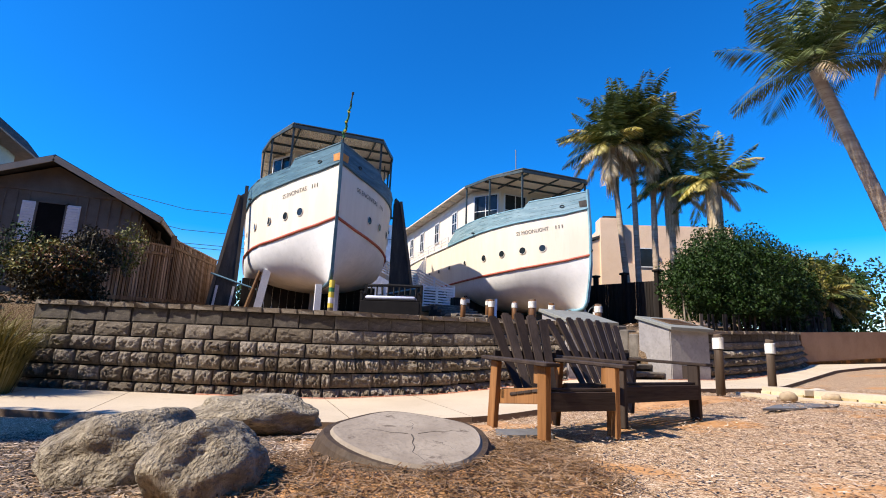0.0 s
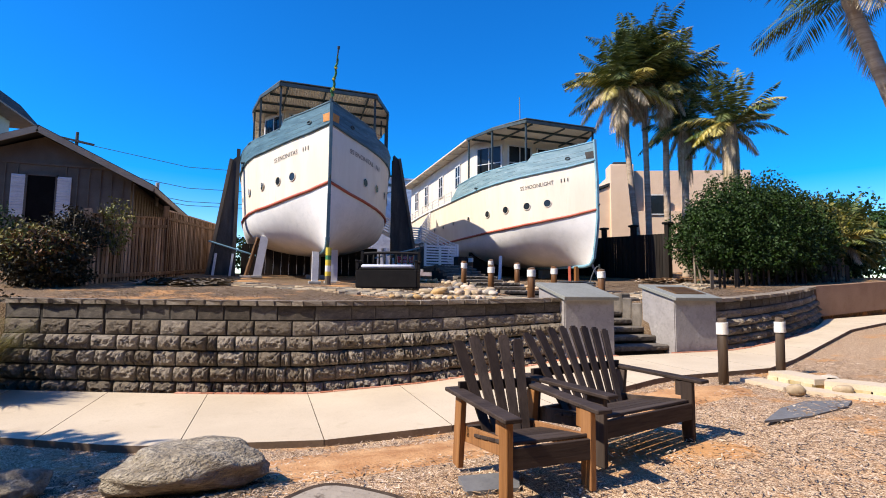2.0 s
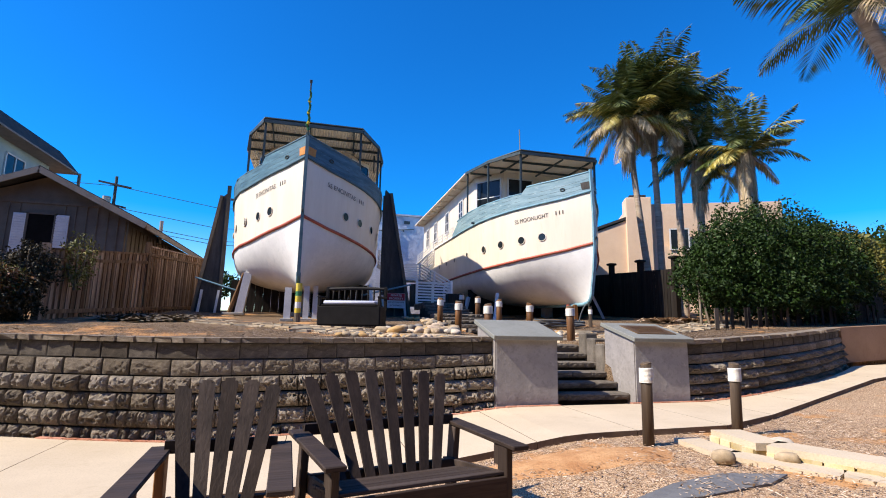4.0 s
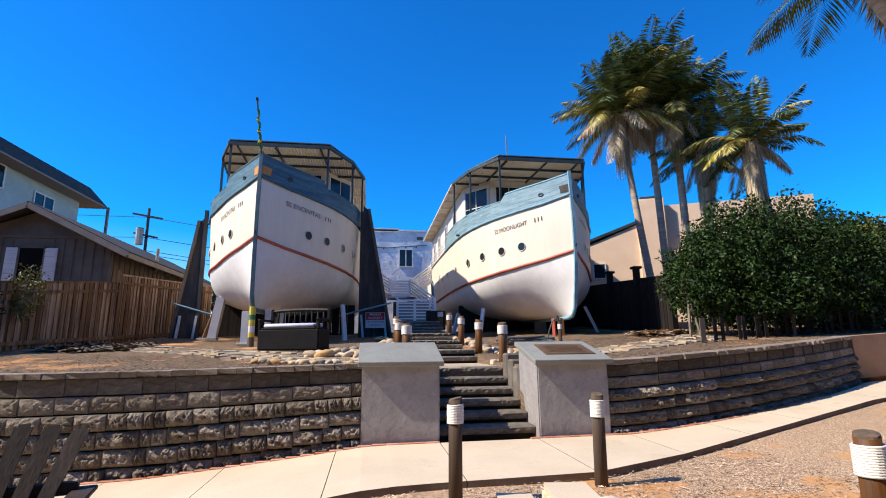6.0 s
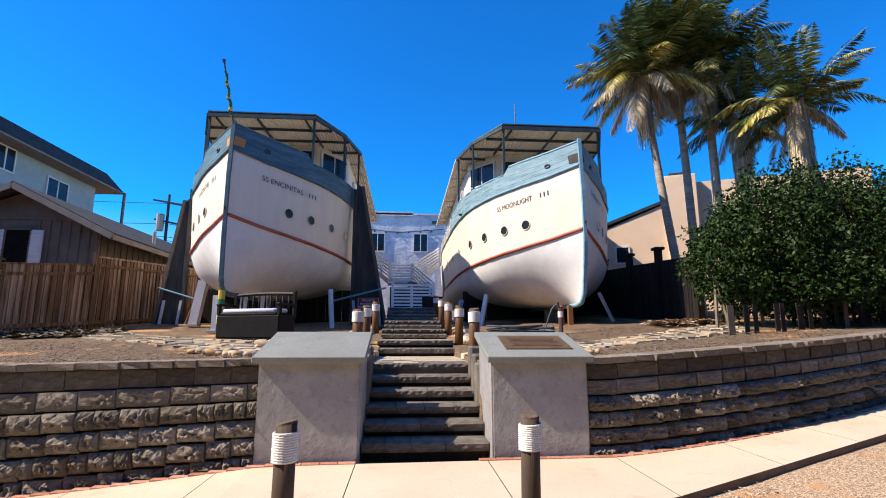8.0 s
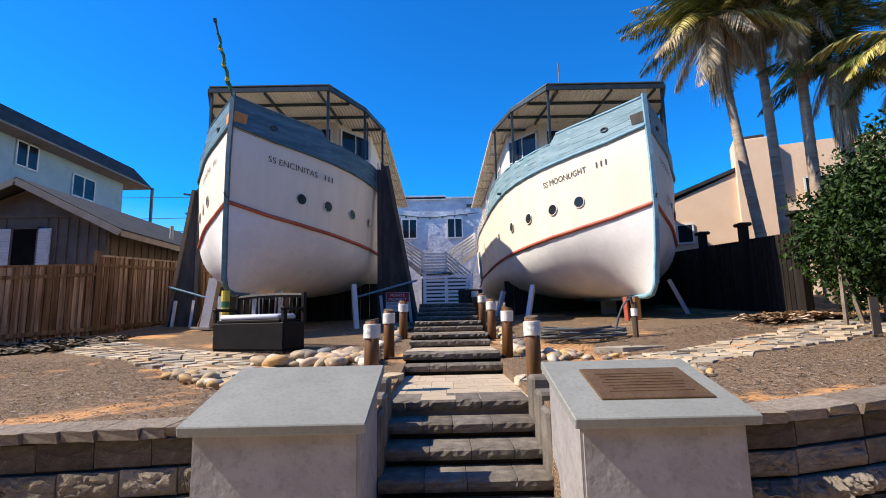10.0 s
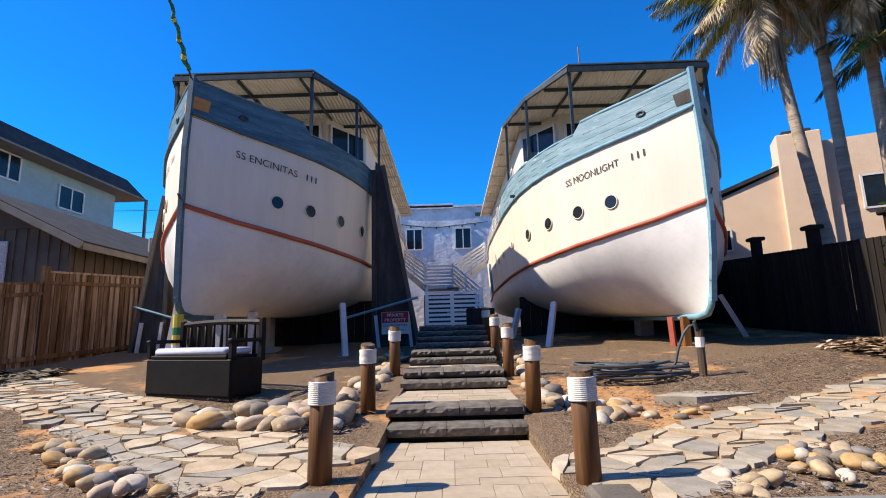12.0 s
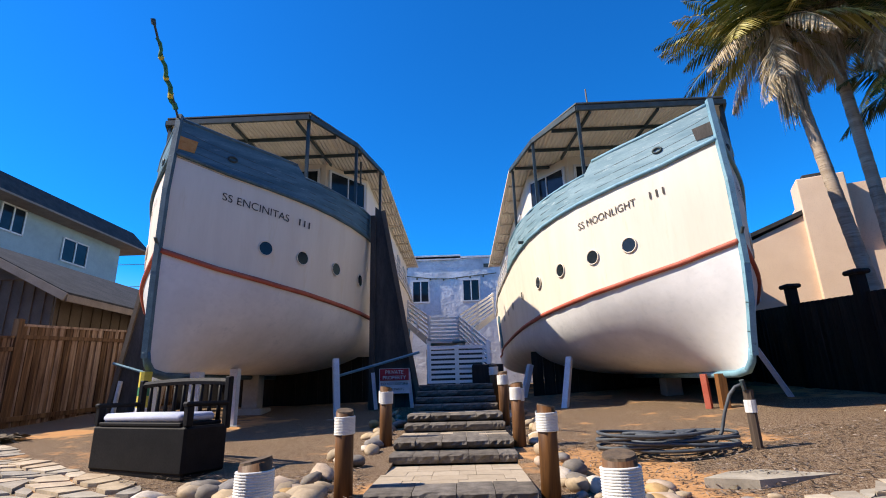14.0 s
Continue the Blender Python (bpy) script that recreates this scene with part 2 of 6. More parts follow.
    "frond_d": material("palm_frond_dry", (0.36, 0.27, 0.16), (0.58, 0.46, 0.30), 0.8, 1, 6, 0, island=0.35),
    "trunk": material("palm_trunk", (0.36, 0.27, 0.20), (0.54, 0.43, 0.33), 0.9, 1.3, 11, 0.5, stretch=(0.5, 0.5, 5), dist=0.03, third=(0.24, 0.18, 0.13)),
    "bark": material("grey_bark", (0.13, 0.10, 0.075), (0.22, 0.18, 0.13), 0.9, 4, 30, 0.5),
    "grass": material("dry_grass", (0.11, 0.10, 0.025), (0.22, 0.175, 0.05), 0.8, 3, 10, 0, island=0.4),
    "beige": material("beige_stucco", (0.72, 0.52, 0.38), (0.78, 0.58, 0.43), 0.9, 1.2, 30, 0.3),
    "siding": material("taupe_siding", (0.115, 0.09, 0.067), (0.155, 0.125, 0.095), 0.85, 1.5, 30, 0.15),
    "siding_trim": material("taupe_fascia", (0.20, 0.165, 0.135), (0.25, 0.21, 0.175), 0.8, 2, 30),
    "shingle": material("dark_shingle", (0.025, 0.027, 0.03), (0.05, 0.05, 0.052), 0.9, 2, 20, 0.4),
    "bluestucco": material("pale_blue_stucco", (0.27, 0.345, 0.365), (0.33, 0.41, 0.43), 0.9, 1.2, 30, 0.3),
    "whitewall": material("white_stucco", (0.50, 0.53, 0.58), (0.74, 0.76, 0.80), 0.9, 0.9, 3.5, 0.6, dist=0.08),
    "whiterail": material("white_rail_paint", (0.84, 0.83, 0.82), (0.88, 0.87, 0.86), 0.7, 3, 30),
    "signred": material("sign_red", (0.42, 0.025, 0.04), (0.46, 0.04, 0.05), 0.5, 4, 30, 0),
    "signwhite": material("sign_white", (0.72, 0.72, 0.74), (0.78, 0.78, 0.79), 0.5, 4, 30, 0),
    "hose": material("grey_hose", (0.06, 0.07, 0.08), (0.10, 0.11, 0.12), 0.6, 4, 30, 0),
    "concrete": material("grey_concrete", (0.34, 0.32, 0.29), (0.42, 0.40, 0.36), 0.95, 3, 40, 0.3),
    "tarp": material("grey_landscape_cloth", (0.13, 0.13, 0.14), (0.18, 0.18, 0.185), 0.9, 5, 40, 0.3),
    "buttress": material("dark_plywood", (0.045, 0.04, 0.036), (0.085, 0.075, 0.066), 0.85, 1.5, 20, 0.2, stretch=(3, 3, 0.6)),
    "straw": material("fallen_frond", (0.22, 0.13, 0.075), (0.62, 0.45, 0.30), 0.9, 3, 20, 0, island=0.6),
    "yellowstone": material("yellow_edging_stone", (0.52, 0.38, 0.16), (0.62, 0.52, 0.34), 0.9, 3, 30, 0.3, rand=0.3),
    "green": material("green_paint", (0.03, 0.16, 0.07), (0.05, 0.22, 0.1), 0.6, 4, 30, 0),
    "yellow": material("yellow_paint", (0.62, 0.48, 0.05), (0.68, 0.55, 0.1), 0.6, 4, 30, 0),
    "stump": material("sawn_stump_top", (0.25, 0.205, 0.165), (0.35, 0.295, 0.24), 0.9, 3, 25, 0.6, third=(0.13, 0.10, 0.08)),
}

# ---- mesh helpers ----
def thing(name, at, label, category, group="", kind=""):
    e = new(name)
    e.location = at
    e["base"] = tuple(at)
    return tagged(e, label, category, group, kind)


def origin_of(ob):
    v = Vector((0, 0, 0))
    while ob is not None:
        v += Vector(ob.location)
        ob = ob.parent
    return v


def part(name, bm, mat, parent=None, label="", smooth=False):
    """Links a bmesh, built in world places, as one mesh object under a thing."""
    bmesh.ops.recalc_face_normals(bm, faces=bm.faces)
    if parent is not None:
        bmesh.ops.translate(bm, verts=bm.verts, vec=-origin_of(parent))
    me = bpy.data.meshes.new(name)
    bm.to_mesh(me)
    bm.free()
    if smooth:
        for p in me.polygons:
            p.use_smooth = True
    me.materials.append(M[mat])
    ob = new(name, me)
    ob.parent = parent
    if label:
        ob["label"] = label
    return ob


def raw(name, verts, faces, mat, parent=None, label="", smooth=False, shift=True):
    me = bpy.data.meshes.new(name)
    verts = np.asarray(verts, float)
    if parent is not None and shift:
        verts = verts - np.array(origin_of(parent))
    me.from_pydata(verts.tolist(), [], [list(map(int, f)) for f in faces])
    if smooth:
        for p in me.polygons:
            p.use_smooth = True
    me.materials.append(M[mat])
    ob = new(name, me)
    ob.parent = parent
    if label:
        ob["label"] = label
    return ob


def piece(name, mesh, parent, m):
    ob = new(name, mesh)
    ob.parent = parent
    ob.matrix_basis = Matrix.Translation(-origin_of(parent)) @ m
    return ob


def box(bm, c, s, rz=0.0, rx=0.0, ry=0.0, bevel=0.0):
    m = Matrix.LocRotScale(c, Euler((rx, ry, rz)), s)
    g = bmesh.ops.create_cube(bm, size=1, matrix=m)
    if bevel:
        es = list({e for v in g["verts"] for e in v.link_edges})
        bmesh.ops.bevel(bm, geom=es, offset=bevel, segments=1, affect="EDGES")
    return bm


def boxm(c, s, rz=0.0, rx=0.0, ry=0.0, bevel=0.0):
    return box(bmesh.new(), c, s, rz, rx, ry, bevel)


def tube(bm, pts, r, seg=8, r2=None, caps=True):
    pts = [Vector(p) for p in pts]
    n = len(pts)
    rings = []
    for i, p in enumerate(pts):
        d = (pts[min(i + 1, n - 1)] - pts[max(i - 1, 0)]).normalized()
        a = d.cross(Vector((0, 0, 1)))
        if a.length < 1e-3:
            a = Vector((1, 0, 0))
        a.normalize()
        b = d.cross(a)
        rr = r if r2 is None else r + (r2 - r) * i / (n - 1)
        rings.append([bm.verts.new(p + (a * math.cos(t) + b * math.sin(t)) * rr) for t in (2 * math.pi * k / seg for k in range(seg))])
    for q, w in zip(rings, rings[1:]):
        for k in range(seg):
            bm.faces.new((q[k], q[(k + 1) % seg], w[(k + 1) % seg], w[k]))
    if caps:
        bm.faces.new(rings[0])
        bm.faces.new(rings[-1])
    return bm


def tubem(pts, r, seg=8, r2=None):
    return tube(bmesh.new(), pts, r, seg, r2)


def bar(bm, a, b, w, h):
    """A straight rectangular bar from a to b."""
    a, b = Vector(a), Vector(b)
    d = b - a
    q = d.to_track_quat("X", "Z")
    m = Matrix.Translation((a + b) / 2) @ q.to_matrix().to_4x4() @ Matrix.Diagonal((d.length, w, h, 1))
    bmesh.ops.create_cube(bm, size=1, matrix=m)
    return bm


def barm(a, b, w, h):
    return bar(bmesh.new(), a, b, w, h)


def prism(bm, poly, z0, z1):
    lo = [bm.verts.new((x, y, z0)) for x, y in poly]
    hi = [bm.verts.new((x, y, z1)) for x, y in poly]
    bm.faces.new(lo)
    bm.faces.new(hi)
    n = len(poly)
    for i in range(n):
        bm.faces.new((lo[i], lo[(i + 1) % n], hi[(i + 1) % n], hi[i]))
    return bm


def lin(x, xs, ys):
    return float(np.interp(x, xs, ys))


def smooth01(x):
    x = min(max(x, 0), 1)
    return x * x * (3 - 2 * x)


# ---- plan of the ground ----
def wall_y(x):
    """Front face of the retaining wall."""
    return 7.5 + 0.30 * max(0, 1.2 - x) ** 1.25 * 0.8 + 0.16 * max(0, min(x, 18.1) - 10.0) ** 1.45 + 0.12 * max(0, x - 18.1)


def wall_base(x):
    return lin(x, (-6, 1, 3, 4.6, 6, 10, 18, 30), (-0.40, -0.40, -0.32, -0.16, 0, 0.03, 0.45, 0.8))


def wall_top(x):
    return lin(x, (-6, 1, 3, 6, 10, 18, 30), (1.08, 1.08, 1.10, 1.17, 1.17, 1.58, 1.9))


def edge_y(x):
    """Outer edge of the pavement."""
    return lin(x, (-9, -3, -1, 1, 2.5, 4, 6.5, 8.5, 11.3, 15.7, 20.5, 40), (8.9, 6.2, 5.1, 4.72, 4.66, 4.8, 5.1, 5.2, 6.4, 8.3, 9.4, 11.6))


def terrace_z(x, y):
    return wall_top(x) - 0.09 + lin(y, (9.5, 10.5, 12.4, 13.5, 16, 20, 22, 30, 60), (0, 0.0, 0.13, 0.28, 0.46, 0.68, 0.9, 1.2, 1.6))


def low_z(x, y):
    return wall_base(x) * lin(y, (-2, 2.5, 4.5), (0.35, 0.45, 1.0)) - lin(y, (2.8, 4.2), (0.02, 0.06))


def stair_z(y):
    return lin(y, (7.0, 9.4, 11.9, 12.3, 13.9, 14.3, 15.6, 16.1, 17.0, 18.0, 20), (-0.35, 0.6, 0.6, 0.9, 0.95, 1.2, 1.25, 1.5, 1.6, 1.9, 2.0))


def build_ground():
    xs = sorted(set(list(np.arange(-12, 30.1, 0.5)) + [6.88, 6.92, 6.98, 7.03, 8.55, 8.60, 8.68, 8.72, -600, -250, -100, -50, -25, 45, 70, 120, 300, 600]))
    ss = [-600, -200, -60, -25, -15] + list(np.arange(-10, -0.1, 0.5)) + [0.10, 0.14, 0.4, 0.8, 1.2, 1.6, 2.0, 2.4] + list(np.arange(3, 16, 0.7)) + [18, 22, 30, 50, 100, 250, 600]
    vs, fs = [], []
    for s in ss:
        for x in xs:
            xc = min(max(x, -8), 26)
            y = wall_y(xc) + s
            if s <= 0.1:
                z = low_z(xc, y) + 0.02 * noise.noise((x * 0.8, y * 0.8, 0)) - 0.02
            else:
                z = terrace_z(xc, y) + 0.05 * noise.noise((x * 0.7, y * 0.7, 3)) * smooth01(s / 2)
                if (6.91 < x < 8.69 if y < 8.3 else 7.02 < x < 8.56) and y < 20.5:
                    z = min(z, stair_z(y) - 0.15)
            vs.append((x, y, z))
    n = len(xs)
    for j in range(len(ss) - 1):
        for i in range(n - 1):
            fs.append((j * n + i, j * n + i + 1, (j + 1) * n + i + 1, (j + 1) * n + i))
    g = raw("ground", vs, fs, "ground", smooth=False)
    g.data.materials.append(M["terrace"])
    # unseen dark asphalt added behind the camera to cut light bounced off the ground
    g.data.materials.append(M["asphalt"])
    first, street = ss.index(0.10), ss.index(-10)
    for k, p in enumerate(g.data.polygons):
        p.material_index = 1 if k // (n - 1) >= first else 2 if k // (n - 1) < street else 0
    return tagged(g, "brown wood-chip mulch and orange sandy dirt", "ground", kind="structure")


build_ground()
# unseen walls added behind the camera and at both street ends to block sky light
for wname, at, size in (("blocker_south", (8.0, -11.0, 6.0), (70, 1.0, 15.0)), ("blocker_west", (-27.5, -1.5, 5.0), (1.0, 18.0, 12.0)), ("blocker_east", (43.5, -1.0, 5.0), (1.0, 19.0, 12.0))):
    tagged(part(wname, boxm(at, size), "sky_blocker"), "unseen plain dark wall added to block sky light", "wall", kind="structure")


def build_pavement():
    """Concrete pavement in slabs with open joints."""
    pv = tagged(new("pavement"), "cream concrete pavement slabs with dark joints", "pavement", kind="structure")
    cuts = list(np.arange(-8, 26.1, 1.5))
    for a, b in zip(cuts, cuts[1:]):
        bm = bmesh.new()
        sub = np.linspace(a + 0.005, b - 0.005, 5)
        rows = []
        for x in sub:
            yi, ye = wall_y(x) - 0.27, edge_y(x)
            zb = wall_base(x)
            rows.append([bm.verts.new(p) for p in ((x, ye, zb - 0.12), (x, ye, zb + 0.0), (x, yi, zb + 0.01), (x, yi, zb - 0.12))])
        for p, q in zip(rows, rows[1:]):
            for k in range(3):
                bm.faces.new((p[k], p[k + 1], q[k + 1], q[k]))
        bm.faces.new(rows[0])
        bm.faces.new(rows[-1])
        sl = part("slab", bm, "walk", pv)
        sl.data.materials.append(M["joint"])
        for p in sl.data.polygons:
            if abs(p.normal.z) < 0.5:
                p.material_index = 1


build_pavement()

# ---- retaining wall ----
def rough_block(seed):
    rnd = random.Random(seed)
    nx, nz = 14, 8
    bias = rnd.uniform(-0.3, 1.3)
    o = Vector((seed * 7.3, seed * 3.1, 0))
    vs, fs = [], []
    for j in range(nz + 1):
        for i in range(nx + 1):
            edge = (0.3, 0.75, 0.95, 1.0, 1.0)[min(i, nx - i, 4)] * (0.0, 0.5, 0.8, 0.97, 1.0, 0.97, 0.85, 0.6, 0.15)[j]
            lean = 1 + bias * (i / nx - 0.5)
            y = -0.85 * edge * lean * (0.72 + 0.5 * noise.noise(Vector((i * 0.38, j * 0.5, 0)) + o) + 0.42 * noise.noise(Vector((i * 0.9, j * 1.1, 9)) + o) + rnd.uniform(-0.10, 0.10))
            vs.append((i / nx - 0.5 + (rnd.uniform(-0.02, 0.02) if 0 < i < nx else 0), y, j / nz - 0.5 + (rnd.uniform(-0.03, 0.03) if 0 < j < nz else 0)))
    for j in range(nz):
        for i in range(nx):
            k = j * (nx + 1) + i
            fs.append((k, k + 1, k + nx + 2, k + nx + 1))
    b = len(vs)
    vs += [(-0.5, 1, -0.5), (0.5, 1, -0.5), (0.5, 1, 0.5), (-0.5, 1, 0.5)]
    bottom = [i for i in range(nx + 1)]
    top = [nz * (nx + 1) + i for i in range(nx + 1)]
    fs.append(bottom[::-1] + [b, b + 1])
    fs.append(top + [b + 2, b + 3])
    fs.append([j * (nx + 1) for j in range(nz + 1)] + [b + 3, b])
    fs.append([j * (nx + 1) + nx for j in range(nz + 1)][::-1] + [b + 1, b + 2])
    me = bpy.data.meshes.new("block")
    me.from_pydata(vs, [], fs)
    me.materials.append(M["block"])
    return me


def smooth_block(seed, mat):
    rnd = random.Random(seed)
    bm = bmesh.new()
    bmesh.ops.create_cube(bm, size=1, matrix=Matrix.Translation((0, 0.5, 0)))
    bmesh.ops.bevel(bm, geom=[e for e in bm.edges if all(v.co.y < 0.1 for v in e.verts)], offset=0.04, segments=1, affect="EDGES")
    for v in bm.verts:
        if v.co.y < 0.3:
            v.co.y += rnd.uniform(-0.03, 0.05) * (1.6 if mat == "cap" else 1.0)
            v.co.z += rnd.uniform(-0.10, 0.02) if mat == "cap" and v.co.z > 0 else 0.0
    me = bpy.data.meshes.new("block")
    bm.to_mesh(me)
    bm.free()
    me.materials.append(M[mat])
    return me


ROUGH = [rough_block(i) for i in range(12)]
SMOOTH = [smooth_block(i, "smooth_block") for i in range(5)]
CAPS = [smooth_block(20 + i, "cap") for i in range(5)]


def build_wall(name, x0, x1, seed):
    rnd = random.Random(seed)
    w = tagged(new(name), "split-face grey-brown concrete block retaining wall with capstones", "wall", kind="structure")
    vs, fs = [], []
    xs = np.linspace(x0, x1, 40)
    for x in xs:
        y = wall_y(x)
        vs += [(x, y + 0.03, wall_base(x) - 0.3), (x, y + 0.03, wall_top(x) - 0.06), (x, y + 0.3, wall_top(x) - 0.06), (x, y + 0.3, wall_base(x) - 0.3)]
    for i in range(len(xs) - 1):
        for k in range(4):
            a = i * 4
            fs.append((a + k, a + (k + 1) % 4, a + 4 + (k + 1) % 4, a + 4 + k))
    fs += [(0, 1, 2, 3), (len(vs) - 4, len(vs) - 3, len(vs) - 2, len(vs) - 1)]
    raw("core", vs, fs, "mortar", w)
    rows = 6
    for r in range(rows + 1):
        x = x0
        while x < x1 - 0.05:
            ln = rnd.choice((0.15, 0.20, 0.28, 0.36, 0.42)) if r < 4 else rnd.choice((0.45, 0.6, 0.42))
            if r == rows:
                ln = rnd.uniform(0.16, 0.36)
            if x + ln > x1 - 0.12:
                ln = x1 - x
            xm = x + ln / 2
            zb, zt = wall_base(xm) - 0.10, wall_top(xm)
            h = (zt - 0.085 - zb) / rows
            ang = math.atan2(wall_y(xm + 0.1) - wall_y(xm - 0.1), 0.2)
            if r < 4 and xm > 9.8:
                ang *= 0.35
            tilt = math.atan2(wall_top(xm + 0.1) - wall_top(xm - 0.1), 0.2)
            if r == rows:
                z, hh, me, dep, out = zt - 0.043, 0.085, rnd.choice(CAPS), 0.38, -0.055 + rnd.uniform(-0.018, 0.008)
            else:
                z, hh = zb + h * (r + 0.5), h - 0.02
                rough = r < 4
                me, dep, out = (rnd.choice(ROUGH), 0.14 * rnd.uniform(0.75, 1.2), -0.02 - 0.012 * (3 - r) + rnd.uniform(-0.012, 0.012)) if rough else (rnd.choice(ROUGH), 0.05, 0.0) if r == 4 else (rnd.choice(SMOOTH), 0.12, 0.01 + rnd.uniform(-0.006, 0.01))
            m = Matrix.Translation((xm, wall_y(xm) + out, z)) @ Euler((0, -tilt, ang)).to_matrix().to_4x4() @ Matrix.Diagonal((ln - (0.009 if r < 5 else 0.008), dep, hh, 1))
            piece("capstone" if r == rows else "block", me, w, m)
            x += ln


# ---- stair pillars ----
def pillar(x0, x1, label, plaque):
    """Stucco pillar with an overhanging slab that slopes to the street."""
    t = thing("stair_pillar", ((x0 + x1) / 2, 7.9, 0), label, "pillar", "pillars beside the stairs")
    bm = bmesh.new()
    y0, y1 = 7.36, 8.35
    z0, z1 = 1.14, 1.40
    prof = [(y0, -0.1), (y1, -0.1), (y1, z1), (y0, z0)]
    a = [bm.verts.new((x0, y, z)) for y, z in prof]
    b = [bm.verts.new((x1, y, z)) for y, z in prof]
    bm.faces.new(a), bm.faces.new(b)
    for i in range(4):
        bm.faces.new((a[i], a[(i + 1) % 4], b[(i + 1) % 4], b[i]))
    bmesh.ops.bevel(bm, geom=[e for e in bm.edges if abs(e.verts[0].co.z - e.verts[1].co.z) > 0.6], offset=0.02, segments=2, affect="EDGES")
    part("shaft", bm, "stucco", t)
    sl = math.atan2(z1 - z0, y1 - y0)
    part("slab", boxm(((x0 + x1) / 2, (y0 + y1) / 2 - 0.03, (z0 + z1) / 2 + 0.03), (x1 - x0 + 0.12, (y1 - y0) / math.cos(sl) + 0.14, 0.075), rx=sl, bevel=0.008), "slab", t, "blue-grey painted slab")
    if plaque:
        c = Vector(((x0 + x1) / 2 + 0.06, (y0 + y1) / 2 - 0.02, (z0 + z1) / 2 + 0.077))
        pl = part("plaque", boxm(c, (0.86, 0.62, 0.02), rx=sl, bevel=0.006), "bronze", t, "bronze plaque")
        for k in range(7):
            d = 0.18 - k * 0.06
            part("text_line", boxm(c + Vector((0, d * math.cos(sl), d * math.sin(sl) + 0.012)), (0.66 - 0.05 * (k % 3), 0.022, 0.004), rx=sl), "bronze", pl)
    return t


pillar(5.84, 7.02, "grey stucco pillar with a sloping blue-grey slab", False)
pillar(8.58, 9.76, "grey stucco pillar with a slab bearing a bronze plaque", True)

# ---- stairs ----
def step_run(name, ys, zs, x0, x1, seed, deep_core=0.26):
    rnd = random.Random(seed)
    st = tagged(new(name), "rough-faced stone steps rising between the pillars", "stairs", kind="structure")
    for i, (y, z) in enumerate(zip(ys, zs)):
        yn = ys[i + 1] if i + 1 < len(ys) else y + 0.45
        rise = z - (zs[i - 1] if i else z - 0.167)
        part("core", boxm(((x0 + x1) / 2, (y + yn) / 2 + 0.14, z - 0.07 - deep_core / 2), (x1 - x0 - 0.01, yn - y + 0.1, deep_core)), "mortar", st)
        x = x0
        while x < x1 - 0.02:
            ln = rnd.uniform(0.26, 0.46)
            if x + ln > x1 - 0.15:
                ln = x1 - x
            me = rnd.choice(STEPB)
            m = Matrix.Translation((x + ln / 2, y, z - 0.055)) @ Matrix.Diagonal((ln - 0.006, yn - y + 0.06, 0.11, 1))
            piece("stone", me, st, m)
            x += ln
    return st


def step_block(seed):
    rnd = random.Random(seed)
    vs, fs = [], []
    n = 6
    for j, z in enumerate((-0.5, -0.1, 0.3, 0.5)):
        for i in range(n + 1):
            y = (-0.05 if 0 < j < 3 else 0.0) * rnd.uniform(0.2, 1.4) + (0.03 * rnd.random() if j == 3 else 0)
            vs.append((i / n - 0.5, y, z))
    for j in range(3):
        for i in range(n):
            k = j * (n + 1) + i
            fs.append((k, k + 1, k + n + 2, k + n + 1))
    b = len(vs)
    vs += [(-0.5, 1, -0.5), (0.5, 1, -0.5), (0.5, 1, 0.5), (-0.5, 1, 0.5)]
    fs.append([3 * (n + 1) + i for i in range(n + 1)] + [b + 2, b + 3])
    fs.append([i for i in range(n, -1, -1)] + [b, b + 1])
    fs.append([j * (n + 1) for j in range(4)] + [b + 3, b])
    fs.append([j * (n + 1) + n for j in range(3, -1, -1)] + [b + 1, b + 2])
    me = bpy.data.meshes.new("stone")
    me.from_pydata(vs, [], fs)
    me.materials.append(M["step"])
    return me


STEPB = [step_block(i) for i in range(8)]
step_run("stairs_lower", [7.56 + 0.37 * i for i in range(6)], [0.167 * (i + 1) for i in range(6)], 7.03, 8.57, 1)
step_run("stairs_upper", [11.9, 12.25], [1.17, 1.335], 6.95, 8.60, 2)
step_run("stairs_top", [13.95, 14.4, 15.7, 16.15, 17.3, 17.75, 18.2, 18.65], [1.47, 1.60, 1.73, 1.86, 1.99, 2.12, 2.25, 2.38], 6.95, 8.60, 3, 0.9)
# low cheek stones beside the first flight
for sx in (6.90, 8.70):
    ck = thing("cheek_wall", (sx, 8.9, 0.2), "low stone cheek wall beside the steps", "wall", "cheek walls")
    for k in range(3):
        part("stone", boxm((sx, 8.52 + k * 0.34, 0.55 + 0.08 * k), (0.30, 0.32, 1.0 + 0.06 * k), bevel=0.03), "step", ck)


